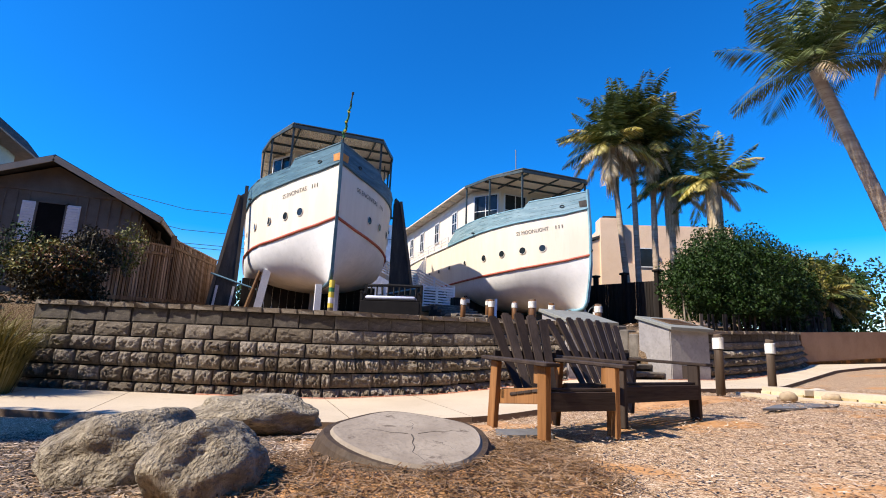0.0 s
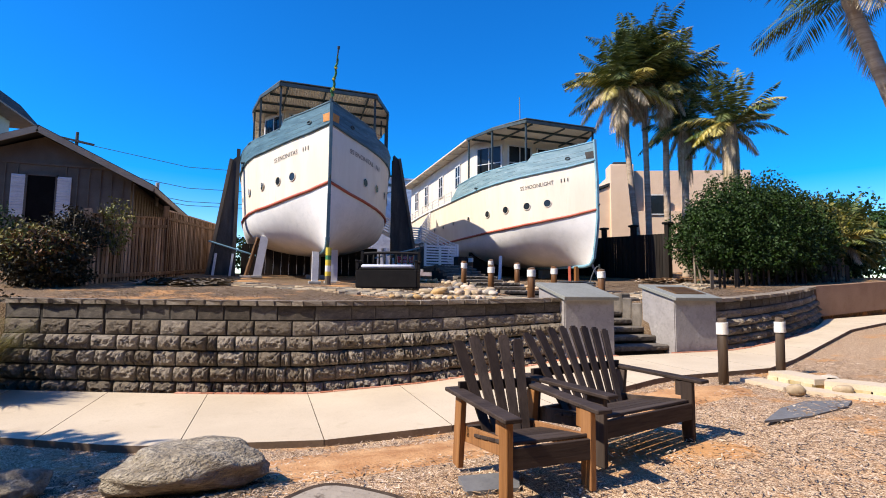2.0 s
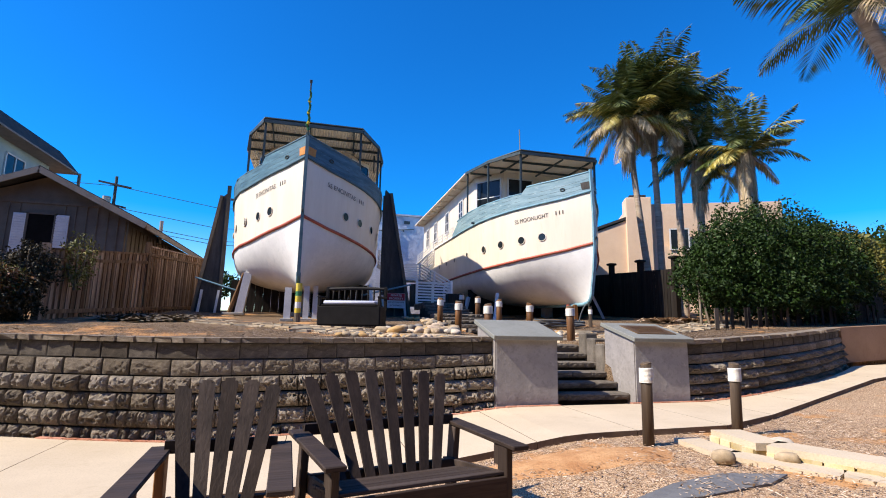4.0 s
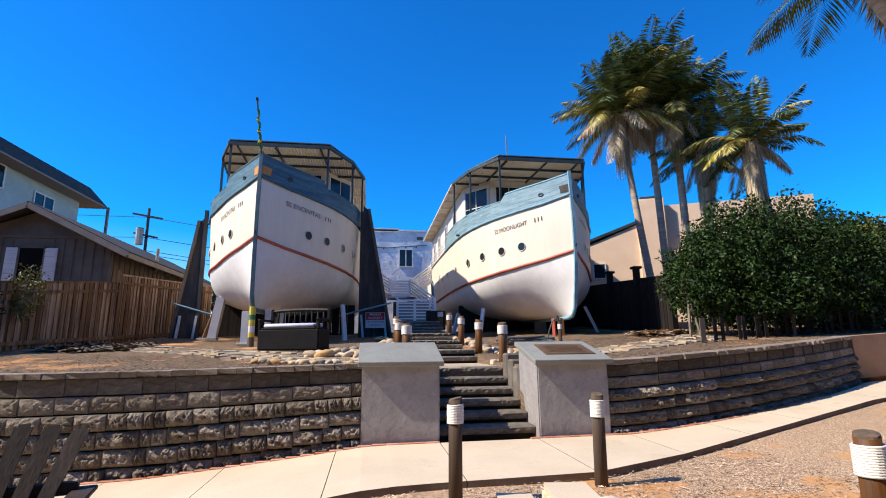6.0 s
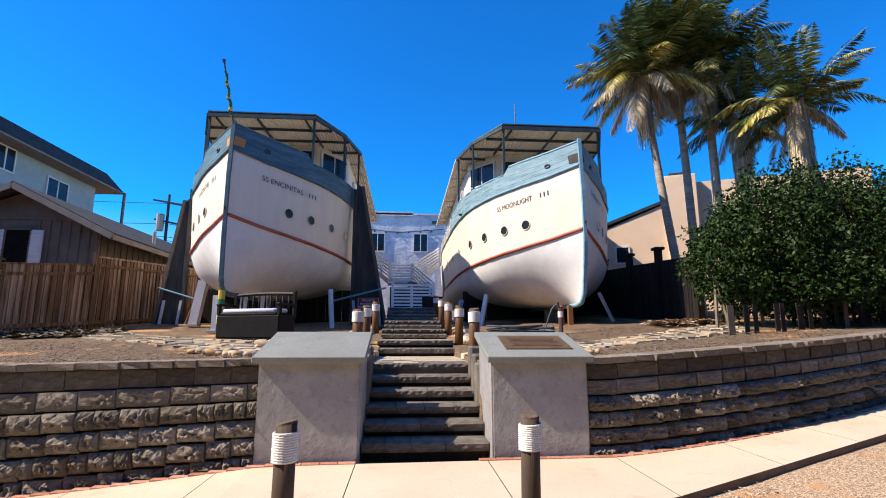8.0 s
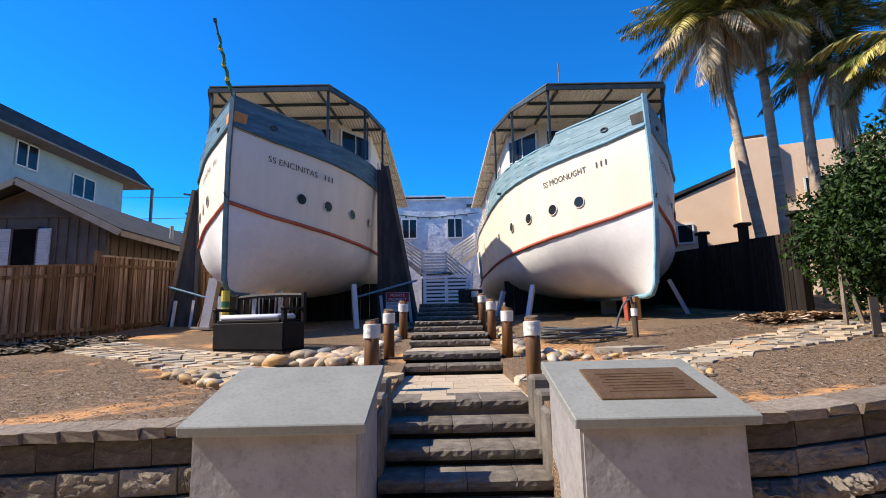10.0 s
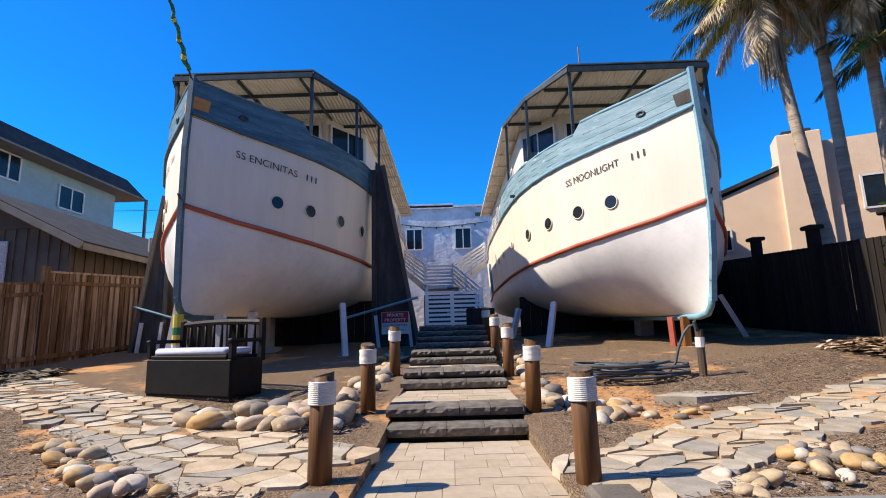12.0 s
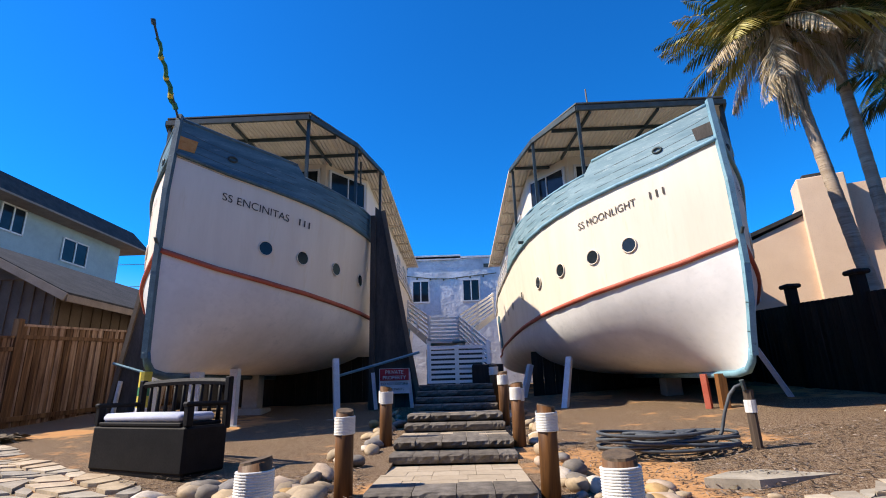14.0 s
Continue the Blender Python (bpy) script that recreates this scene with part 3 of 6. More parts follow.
def build_landing(name, x0, x1, y0, y1, z, seed):
    rnd = random.Random(seed)
    ld = tagged(new(name), "buff paver landing", "paving", kind="structure")
    part("bed", boxm(((x0 + x1) / 2, (y0 + y1) / 2, z - 0.14), (x1 - x0, y1 - y0, 0.2)), "joint", ld)
    me = bpy.data.meshes.new("paver")
    bm = boxm((0, 0, 0), (1, 1, 1))
    bmesh.ops.bevel(bm, geom=[e for e in bm.edges if all(v.co.z > 0.4 for v in e.verts)], offset=0.012, segments=1, affect="EDGES")
    bm.to_mesh(me)
    bm.free()
    me.materials.append(M["paver"])
    y = y0
    while y < y1 - 0.02:
        d = rnd.choice((0.2, 0.3))
        if y + d > y1 - 0.1:
            d = y1 - y
        x = x0
        while x < x1 - 0.02:
            w = rnd.choice((0.2, 0.3, 0.4))
            if x + w > x1 - 0.12:
                w = x1 - x
            piece("paver", me, ld, Matrix.Translation((x + w / 2, y + d / 2, z - 0.03 + rnd.uniform(-0.003, 0.003))) @ Matrix.Diagonal((w - 0.004, d - 0.004, 0.06, 1)))
            x += w
        y += d


build_landing("landing_1", 6.96, 8.62, 9.42, 11.92, 1.0, 5)
build_landing("landing_2", 6.95, 8.6, 12.7, 13.97, 1.335, 6)
build_landing("landing_3", 6.95, 8.6, 14.8, 15.72, 1.60, 7)
build_landing("landing_4", 6.95, 8.6, 16.55, 17.32, 1.86, 8)
build_landing("landing_5", 6.95, 8.6, 19.0, 20.5, 2.38, 9)

# ---- boats ----
def B_half(u):
    return 3.28 * math.tanh(max(u, 0) / 3.0) * (1 - 0.10 * smooth01((u - 13) / 6))


def z_sheer(u):
    return lin(u, (0, 0.8, 1.8, 3.2, 5.4, 8, 19), (6.85, 6.62, 6.48, 6.35, 6.25, 6.2, 6.25))


def z_red(u):
    return lin(u, (0, 0.8, 1.8, 3.2, 5.4, 9, 19), (4.74, 4.50, 4.32, 4.15, 4.06, 4.03, 3.95))


def z_keel(u):
    return 2.42 + 0.5 * math.exp(-u / 0.12) + 0.02 * u


def z_bulwark(u):
    return lin(u, (0, 0.8, 1.85, 2.05, 3.2, 5.4, 7.3, 8.3), (7.66, 7.48, 7.36, 7.10, 7.03, 7.00, 6.90, 6.32))


def hull_v(u, z):
    zr, zs, zk = z_red(u), z_sheer(u), z_keel(u)
    v = B_half(u)
    if z >= zr:
        return v * (1 + 0.05 * (z - zr) / (zs - zr))
    s = max((z - zk) / (zr - zk), 0)
    w = math.exp(-((max(u - 0.8, 0) / 2.1) ** 2))
    full = max(1 - (1 - min(s, 1)) ** 3.4, 0) ** 0.6
    return v * (w * (1 - (1 - min(s, 1)) ** 1.9) + (1 - w) * full) * (1 - 0.30 * (1 - s) * math.exp(-u / 3.5))


U_ST = [0, 0.03, 0.08, 0.15, 0.25, 0.4, 0.6, 0.85, 1.15, 1.5, 1.9, 2.4, 3.0, 3.7, 4.6, 5.6, 7, 8.5, 10.5, 13, 15, 17, 18.5, 19.5]


def boat(name, cx, cy, dz, label, words, outer):
    t = thing(name, (cx, cy + 8, 1.5), label, "boat house", "twin boat houses")

    # the left boat takes the copies whose colour holds its shade
    paint, trim = ("blue_shaded", "trim_shaded") if outer < 0 else ("blue", "trim")

    def P(u, z, side, off=0.0):
        """A place on the hull; off: how far it stands proud."""
        k = lin(u, (0, 2.6, 3.8, 6.5), (0.78, 0.80, 0.90, 0.96) if outer < 0 else (0.68, 0.72, 0.82, 0.88)) if side * outer > 0 else 1.0
        rake = (0.32 if outer > 0 else 0.06) * smooth01((4.3 - z) / 1.9) + 0.14 * smooth01((z - 6.0) / 1.6)
        v = hull_v(u, z) * k
        e = 0.02
        du = (hull_v(u + e, z) * k - v) / e
        nx, ny = 1.0, -du
        l = math.hypot(nx, ny)
        return Vector((cx + side * (v + off * nx / l), cy + u + rake + off * ny / l, z + dz))

    def skin(pname, levels, mat, lab="", off=0.0, us=U_ST, smooth=True):
        bm = bmesh.new()
        for side in (-1, 1):
            rows = []
            for u in us:
                rows.append([bm.verts.new(P(u, z, side, off)) for z in levels(u)])
            for p, q in zip(rows, rows[1:]):
                for k in range(len(p) - 1):
                    bm.faces.new((p[k], p[k + 1], q[k + 1], q[k]))
        bmesh.ops.remove_doubles(bm, verts=bm.verts, dist=0.002)
        return part(pname, bm, mat, t, lab, smooth)

    skin("hull_bottom", lambda u: [z_keel(u) + (z_red(u) - z_keel(u)) * s for s in (0, 0.02, 0.06, 0.12, 0.2, 0.3, 0.42, 0.55, 0.7, 0.85, 1)], "white", "white painted lower hull")
    skin("hull_side", lambda u: [z_red(u) + (z_sheer(u) - z_red(u)) * k / 5 for k in range(6)], "cream", "cream painted upper hull")
    bw = [u for u in U_ST if u < 1.8] + [1.85, 2.05] + [u for u in U_ST if 2.1 < u < 8.2] + [8.3]
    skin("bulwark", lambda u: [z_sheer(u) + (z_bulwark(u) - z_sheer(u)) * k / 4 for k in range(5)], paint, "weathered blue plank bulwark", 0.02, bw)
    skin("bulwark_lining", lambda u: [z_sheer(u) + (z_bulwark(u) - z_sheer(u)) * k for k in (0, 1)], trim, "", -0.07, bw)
    # transom
    bm = bmesh.new()
    zz = np.linspace(z_keel(19.5), z_sheer(19.5), 12)
    lft = [bm.verts.new(P(19.5, z, -1)) for z in zz]
    rgt = [bm.verts.new(P(19.5, z, 1)) for z in zz]
    for k in range(11):
        bm.faces.new((lft[k], lft[k + 1], rgt[k + 1], rgt[k]))
    part("transom", bm, "cream", t)
    # plank seams of the bulwark, rails and stripe run round the bow
    fine = [0.02, 0.06, 0.12, 0.2, 0.32, 0.5, 0.75, 1.05, 1.4, 1.8, 2.3, 2.9, 3.6, 4.5, 5.5, 6.7, 8.2]
    aft = [10, 12.5, 15, 17.5, 19.5]

    def strake(pname, zf, us, mat, off, r, lab=""):
        for side in (-1, 1):
            part(pname, tubem([P(u, zf(u), side, off) for u in us], r, 6), mat, t, lab, True)

    strake("red_stripe", z_red, fine + aft, "red", 0.015, 0.055, "red rubbing stripe")
    strake("sheer_rail", z_sheer, fine, trim, 0.03, 0.045, "dark blue rail")
    strake("guard", z_sheer, [8.2] + aft, "post_white", 0.03, 0.045)
    for k in (1, 2, 3):
        strake("plank_seam", lambda u, k=k: z_sheer(u) + (min(z_bulwark(u), 7.1 + 0.5 * math.exp(-u)) - z_sheer(u)) * k / 4, [u for u in fine if u < 7], "steel", 0.018, 0.006)
    strake("cap_rail", z_bulwark, [0.02, 0.12, 0.3, 0.6, 0.95, 1.3, 1.84], trim, 0.0, 0.045)
    strake("cap_rail", z_bulwark, [2.05, 2.6, 3.2, 4.2, 5.4, 6.4, 7.3], trim, 0.0, 0.04)
    # stem and keel
    bm = bmesh.new()
    zz = (2.7, 3.1, 3.6, 4.3, 6.0, 6.8, 7.72)
    for za, zb in zip(zz, zz[1:]):
        a, b = P(0, za, 1), P(0, zb, 1)
        bar(bm, a - Vector((0, 0.02, 0)), b - Vector((0, 0.02, -0.02)), 0.11, 0.10)
    part("stem", bm, trim, t, "blue stem post")
    rk = 0.32 if outer > 0 else 0.06
    part("keel", tubem([(cx, cy + rk - 0.02, 2.82 + dz), (cx, cy + rk + 0.06, 2.60 + dz), (cx, cy + rk + 0.22, 2.46 + dz), (cx, cy + rk + 0.6, 2.40 + dz), (cx, cy + 1.6, 2.40 + dz), (cx, cy + 6, 2.5 + dz), (cx, cy + 18, 2.7 + dz)], 0.075, 6), trim, t, "blue keel", True)
    part("stem_ring", tubem([(cx, cy - 0.09, 4.86 + dz), (cx, cy - 0.16, 4.95 + dz)], 0.03, 8), "steel", t)
    # rust patches beside the stem
    for side in (-1, 1):
        bm = bmesh.new()
        q = [bm.verts.new(P(u, z, side, 0.035)) for u, z in ((0.02, 6.95), (0.24, 6.93), (0.26, 7.22), (0.02, 7.26))]
        bm.faces.new(q)
        part("rust_patch", bm, "rust" if dz > 0.1 else "buttress", t, "rust-stained plate")
    # portholes
    for side in (-1, 1):
        for k, u in enumerate((1.45, 2.2, 3.2, 4.4, 6.2, 8.2, 9.8, 11.4)):
            z = 5.13 - 0.05 * min(k, 3)
            r = 0.165 if k < 4 else 0.12
            c = P(u, z, side, 0.012)
            n = (P(u, z, side, 1.0) - P(u, z, side, 0.0)).normalized()
            q = n.to_track_quat("Z", "Y").to_matrix().to_4x4()
            ring = bmesh.new()
            tube(ring, [c + q @ Vector((math.cos(a) * r, math.sin(a) * r, 0.0)) for a in np.linspace(0, 2 * math.pi, 21)], 0.015, 6, caps=False)
            pr = part("porthole", ring, "cream", t, "round porthole rim", True)
            g = bmesh.new()
            bmesh.ops.create_circle(g, cap_ends=True, segments=20, radius=r, matrix=Matrix.Translation(c) @ q)
            part("pane", g, "glass", pr)
    # hull door at the quarter
    for side in (-1, 1):
        bm = bmesh.new()
        for u0, u1, off in ((13.9, 14.9, 0.03),):
            vs = [bm.verts.new(P(u, z, side, off)) for u, z in ((u0, 4.12), (u1, 4.12), (u1, 5.35), (u0, 5.35))]
            bm.faces.new(vs)
        d = part("side_window", bm, "glass", t, "tall dark window in the hull")
        fr = bmesh.new()
        cs = [P(u, z, side, 0.035) for u, z in ((13.85, 4.1), (14.95, 4.1), (14.95, 5.4), (13.85, 5.4))]
        for a, b in zip(cs, cs[1:] + cs[:1]):
            bar(fr, a, b, 0.07, 0.07)
        part("window_frame", fr, "trim", d)
    # deck
    bm = bmesh.new()
    rows = [[bm.verts.new((P(u, z_sheer(u), s, -0.05).x, cy + u, z_sheer(u) + dz - 0.06)) for s in (-1, 1)] for u in U_ST[2:]]
    for p, q in zip(rows, rows[1:]):
        bm.faces.new((p[0], p[1], q[1], q[0]))
    part("deck", bm, "concrete", t)
    # hawse fitting and fairleads on the bulwark
    for side in (-1, 1):
        c = P(0.75, 7.02, side, 0.03)
        n = (P(0.75, 7.0, side, 1.0) - P(0.75, 7.0, side, 0.0)).normalized()
        q = n.to_track_quat("Z", "Y").to_matrix().to_4x4()
        ring = tube(bmesh.new(), [c + q @ Vector((math.cos(a) * 0.09, math.sin(a) * 0.055, 0)) for a in np.linspace(0, 2 * math.pi, 15)], 0.026, 6, caps=False)
        part("hawse_ring", ring, "steel", t, "dark oval hawse ring", True)
        part("fairlead", tubem([P(5.1, 6.35, side, 0.0), P(5.1, 6.35, side, 0.16)], 0.05, 8), "steel", t)

    def SX(v):
        """Sideways place on deck; the outer side is narrower."""
        return cx + v * ((0.84 if outer < 0 else 0.80) if v * outer > 0 else 1.0)

    # cabin: faceted front, long sides with windows
    z0, z1 = 6.2 + dz, 9.06 + dz * 0.6
    plan = [(-2.75, 19.0), (-2.75, 6.6), (-1.7, 5.2), (1.7, 5.2), (2.75, 6.6), (2.75, 19.0)]
    pts = [(SX(v), cy + u) for v, u in plan]
    bm = bmesh.new()
    prism(bm, pts, z0, z1)
    cab = part("cabin", bm, "cream", t, "cream cabin with dark framed windows")

    def window(a, b, zl, zh, out):
        a, b = Vector((*a, 0)), Vector((*b, 0))
        d = (b - a).normalized()
        n = Vector((d.y, -d.x, 0))
        c = (a + b) / 2 + n * out
        ang = math.atan2(d.y, d.x)
        w = (b - a).length
        g = part("window", boxm((c.x, c.y, (zl + zh) / 2), (w, 0.03, zh - zl), rz=ang), "glass", cab)
        fb = bmesh.new()
        for s in (-1, 0, 1):
            p = c + d * (s * w / 2)
            box(fb, (p.x, p.y, (zl + zh) / 2), (0.07 if s else 0.04, 0.08, zh - zl + 0.07), rz=ang)
        for z in (zl, zh, (zl + zh) / 2):
            box(fb, (c.x, c.y, z), (w + 0.07, 0.07, 0.06 if z != (zl + zh) / 2 else 0.04), rz=ang)
        part("window_frame", fb, "steel" if zl < 6.6 + dz else "post_white", g)

    for side in (-1, 1):
        for u in (8.6, 11.6, 14.6, 17.0):
            if side < 0:
                window((SX(-2.75), cy + u + 0.75), (SX(-2.75), cy + u), 7.15 + dz, 8.45 + dz, 0.03)
            else:
                window((SX(2.75), cy + u), (SX(2.75), cy + u + 0.75), 7.15 + dz, 8.45 + dz, 0.03)
    window((SX(-2.66), cy + 6.45), (SX(-1.8), cy + 5.3), 7.0 + dz, 8.75 + dz, 0.03)
    window((SX(1.8), cy + 5.3), (SX(2.66), cy + 6.45), 7.0 + dz, 8.75 + dz, 0.03)
    window((SX(-1.5), cy + 5.2), (SX(-0.2), cy + 5.2), 7.0 + dz, 8.75 + dz, 0.03)
    window((SX(0.2), cy + 5.2), (SX(1.5), cy + 5.2), 7.0 + dz, 8.75 + dz, 0.03)

    # canopy: corrugated sheet on a steel frame
    def u_start(v):
        return lin(abs(v), (0, 2.03, 2.9, 3.32), (2.35, 2.35, 4.1, 6.2))

    def z_can(u):
        return 8.97 + dz * 0.6 + 0.035 * min(max(u - 2.35, 0), 4)

    vs_, fs_ = [], []
    vv = np.linspace(-3.32, 3.32, 241)
    cols = 9
    for i, v in enumerate(vv):
        us = np.concatenate([np.linspace(u_start(v), 6.25, 4)[:-1] if u_start(v) < 6.2 else [6.2, 6.21, 6.22], [6.25, 9, 12, 15, 17, 19.4]])
        for u in us:
            vs_.append((SX(v), cy + u, z_can(u) + 0.016 * math.sin(i * math.pi / 2)))
    for i in range(240):
        for k in range(cols - 1):
            a = i * cols + k
            fs_.append((a, a + 1, a + cols + 1, a + cols))
    can = raw("canopy_sheet", vs_, fs_, "awning", t, "cream corrugated awning sheet")
    bm = bmesh.new()
    outline = [(-3.36, 19.45), (-3.36, 6.2), (-2.93, 4.08), (-2.05, 2.3), (2.05, 2.3), (2.93, 4.08), (3.36, 6.2), (3.36, 19.45)]
    prism(bm, [(SX(v), cy + u) for v, u in outline], 9.13 + dz * 0.6, 9.165 + dz * 0.6)
    part("roof_deck", bm, "rooftop", t)
    ol = outline
    for (v, u), (w, x) in zip(ol, ol[1:]):
        nose = u < 6.3 and x < 6.3
        part("edge_beam", barm((SX(v), cy + u, z_can(u) + 0.03), (SX(w), cy + x, z_can(x) + 0.03), 0.07, 0.13 if nose else 0.07), "steel" if nose else "awning", t, "dark steel edge beam" if nose else "cream fascia")
    for u in (3.3, 4.5, 5.8):
        hw = lin(u, (2.35, 4.1, 6.2), (2.03, 2.9, 3.32))
        part("cross_beam", barm((SX(-hw), cy + u, z_can(u) - 0.06), (SX(hw), cy + u, z_can(u) - 0.06), 0.05, 0.09), "steel", t)
    for v in (-1.7, 0.0, 1.7):
        part("long_beam", barm((SX(v), cy + 2.35, z_can(2.35) - 0.05), (SX(v * 1.1), cy + 5.2, z_can(5.2) - 0.05), 0.05, 0.08), "steel", t)
    for side in (-1, 1):
        for v, u in ((2.0, 2.42), (2.9, 4.1), (3.27, 6.15)):
            part("post", barm((SX(side * v), cy + u, z_bulwark(u) + dz - 0.25), (SX(side * v), cy + u, z_can(u)), 0.075, 0.075), "steel", t, "dark steel post")
    for u in np.arange(7.4, 19, 1.4):
        for side in (-1, 1):
            part("rafter", barm((SX(side * 2.7), cy + u, z_can(u) - 0.05), (SX(side * 3.3), cy + u, z_can(u) - 0.05), 0.05, 0.06), "awning", t)
    # side rail behind the bulwark
    for side in (-1, 1):
        for z in (6.45, 6.62, 6.8):
            part("rail", tubem([P(u, z_sheer(u), side, 0.0) + Vector((0, 0, z - 6.22)) for u in (8.3, 12, 16, 19.3)], 0.022, 5), "post_white", t)
        for u in np.arange(8.3, 19.4, 1.1):
            c = P(u, z_sheer(u), side, 0.0)
            part("rail_post", barm(c, c + Vector((0, 0, 0.6)), 0.04, 0.04), "post_white", t)

    # painted name along the bow on both sides, and bars for the number
    crv = bpy.data.curves.new("letters", "FONT")
    crv.body = words
    crv.size = 0.30
    tmp = new("letters_tmp", crv)
    dg = bpy.context.evaluated_depsgraph_get()
    me0 = bpy.data.meshes.new_from_object(tmp.evaluated_get(dg))
    bpy.data.objects.remove(tmp)
    bm0 = bmesh.new()
    bm0.from_mesh(me0)
    bmesh.ops.triangulate(bm0, faces=bm0.faces)
    lo = min(v.co.x for v in bm0.verts)
    hi = max(v.co.x for v in bm0.verts)
    # arc length along the hull side at name height
    table = [(0.0, 0.0)]
    for u in np.arange(0.02, 6, 0.02):
        a, b = P(u - 0.02, 6.0, -outer), P(u, 6.0, -outer)
        table.append((table[-1][0] + (b - a).length, u))
    ls, us = [a for a, _ in table], [b for _, b in table]

    def along(l):
        return float(np.interp(l, ls, us))

    LEN, START = 1.55, 1.05
    for side in (-1, 1):
        bm = bm0.copy()
        for v in bm.verts:
            f = (v.co.x - lo) / (hi - lo)
            l = START + (f * LEN if side > 0 else (LEN + 0.75) - f * LEN)
            u = along(l)
            v.co = P(u, z_sheer(u) - 0.62 + v.co.y * 0.82, side, 0.012)
        bm.verts.index_update()
        left = set(bm.faces)
        while left:
            grp, todo = set(), [next(iter(left))]
            while todo:
                f = todo.pop()
                if f in grp:
                    continue
                grp.add(f)
                todo += [g for e in f.edges for g in e.link_faces if g not in grp]
            left -= grp
            one = bmesh.new()
            made = {}
            for v in {v for f in grp for v in f.verts}:
                made[v] = one.verts.new(v.co)
            for f in grp:
                one.faces.new([made[v] for v in f.verts])
            part("letter", one, "letters", t)
        bm.free()
        for k in range(3):
            l0 = START + (LEN + 0.27 + k * 0.14 if side > 0 else 0.40 - k * 0.14)
            bm = bmesh.new()
            q = [bm.verts.new(P(along(l), z_sheer(along(l)) - 0.62 + z, side, 0.012)) for l, z in ((l0, 0.01), (l0 + 0.04, 0.01), (l0 + 0.04, 0.17), (l0, 0.17))]
            bm.faces.new(q)
            part("number_bar", bm, "letters", t)
    bm0.free()
    return t, P


boat_a, PA = boat("boat_house", 2.17, 16.1, 0.26, "cream and white wooden boat house with a flag staff", "SS ENCINITAS", -1)
boat_b, PB = boat("boat_house", 13.1, 16.0, 0.0, "cream and white wooden boat house with a peeling pale blue bulwark", "SS MOONLIGHT", 1)
# flag staff with a furled green and yellow flag
part("flag_staff", tubem([(2.17, 16.15, 7.9), (2.19, 15.55, 8.55), (2.21, 14.95, 9.25)], 0.025, 6), "steel", boat_a)
fl = bmesh.new()
wr = [Vector((2.15, 16.02, 8.02)).lerp(Vector((2.20, 15.12, 9.02)), i / 16) + Vector((0.035 * math.cos(i * 1.3), 0.02 * math.sin(i), 0.035 * math.sin(i * 1.3))) for i in range(17)]
tube(fl, wr, 0.055, 7, 0.03)
part("furled_flag", fl, "green", boat_a, "furled green and yellow flag")
for i in (3, 7, 11):
    part("flag_stripe", tubem([wr[i] + Vector((0.02, -0.02, 0)), wr[i + 1] + Vector((0.025, -0.02, 0))], 0.055, 7), "yellow", boat_a, "yellow fold of the flag")
part("finial", tubem([(2.21, 14.95, 9.22), (2.21, 14.9, 9.31)], 0.045, 8), "steel", boat_a)
part("antenna", tubem([(12.2, 21.0, 9.1), (12.16, 21.0, 11.3)], 0.026, 5), "siding_trim", boat_b)
part("bow_rail", tubem([(12.7, 17.1, 7.5), (12.7, 17.1, 7.72), (13.0, 16.8, 7.8), (13.4, 17.0, 7.75), (13.4, 17.1, 7.5)], 0.02, 6), "steel", boat_b)
part("pulley", tubem([(5.0, 21.2, 9.2), (5.0, 21.2, 8.55), (5.02, 21.2, 8.4)], 0.03, 6), "steel", boat_a)


# ---- props and cradles under the boats ----
def prop(a, b, mat, label, w=0.14):
    t = thing("prop_post", (a[0], a[1], a[2]), label, "post", "props under the boats")
    part("post", barm(a, b, w, w), mat, t)
    part("foot_plate", boxm((a[0], a[1], a[2] + 0.03), (0.42, 0.32, 0.09), bevel=0.01), "concrete", t)


prop((5.0, 19.1, 1.60), (4.85, 19.4, 3.05), "post_white", "white timber prop under the hull")
prop((-0.15, 20.2, 1.75), (0.1, 20.2, 3.4), "post_white", "thick white post under the hull", 0.3)
prop((-0.6, 20.6, 1.75), (-0.15, 20.9, 3.5), "fence", "leaning timber prop under the hull", 0.12)
prop((1.85, 16.9, 1.50), (1.85, 16.9, 2.62), "post_white", "white post under the keel", 0.22)
prop((2.45, 17.5, 1.52), (2.45, 17.5, 2.75), "post_white", "white post under the hull", 0.2)
prop((2.75, 18.6, 1.55), (2.75, 18.6, 2.85), "post_white", "white post under the hull", 0.18)
prop((10.3, 19.5, 1.60), (10.66, 20.1, 2.95), "post_white", "white timber prop under the hull")
prop((9.6, 22.0, 1.75), (9.95, 22.2, 2.9), "post_white", "white timber prop under the hull")
prop((14.95, 18.2, 1.6), (14.5, 18.6, 2.95), "post_white", "white timber prop under the hull", 0.1)
prop((13.0, 17.4, 1.42), (13.0, 17.4, 2.42), "chair_leg", "wooden post under the keel", 0.15)
prop((12.8, 17.6, 1.42), (12.75, 17.55, 2.42), "red", "red iron post under the keel", 0.11)
kp = thing("keel_post", (2.22, 16.15, 1.42), "painted green and yellow post under the bow", "post")
for z0, z1, m in ((1.42, 1.75, "siding"), (1.75, 1.9, "yellow"), (1.9, 2.1, "post_white"), (2.1, 2.3, "yellow"), (2.3, 2.45, "green"), (2.45, 2.72, "yellow")):
    part("band", tubem([(2.22, 16.15, z0), (2.22, 16.15, z1)], 0.10, 10), m, kp)
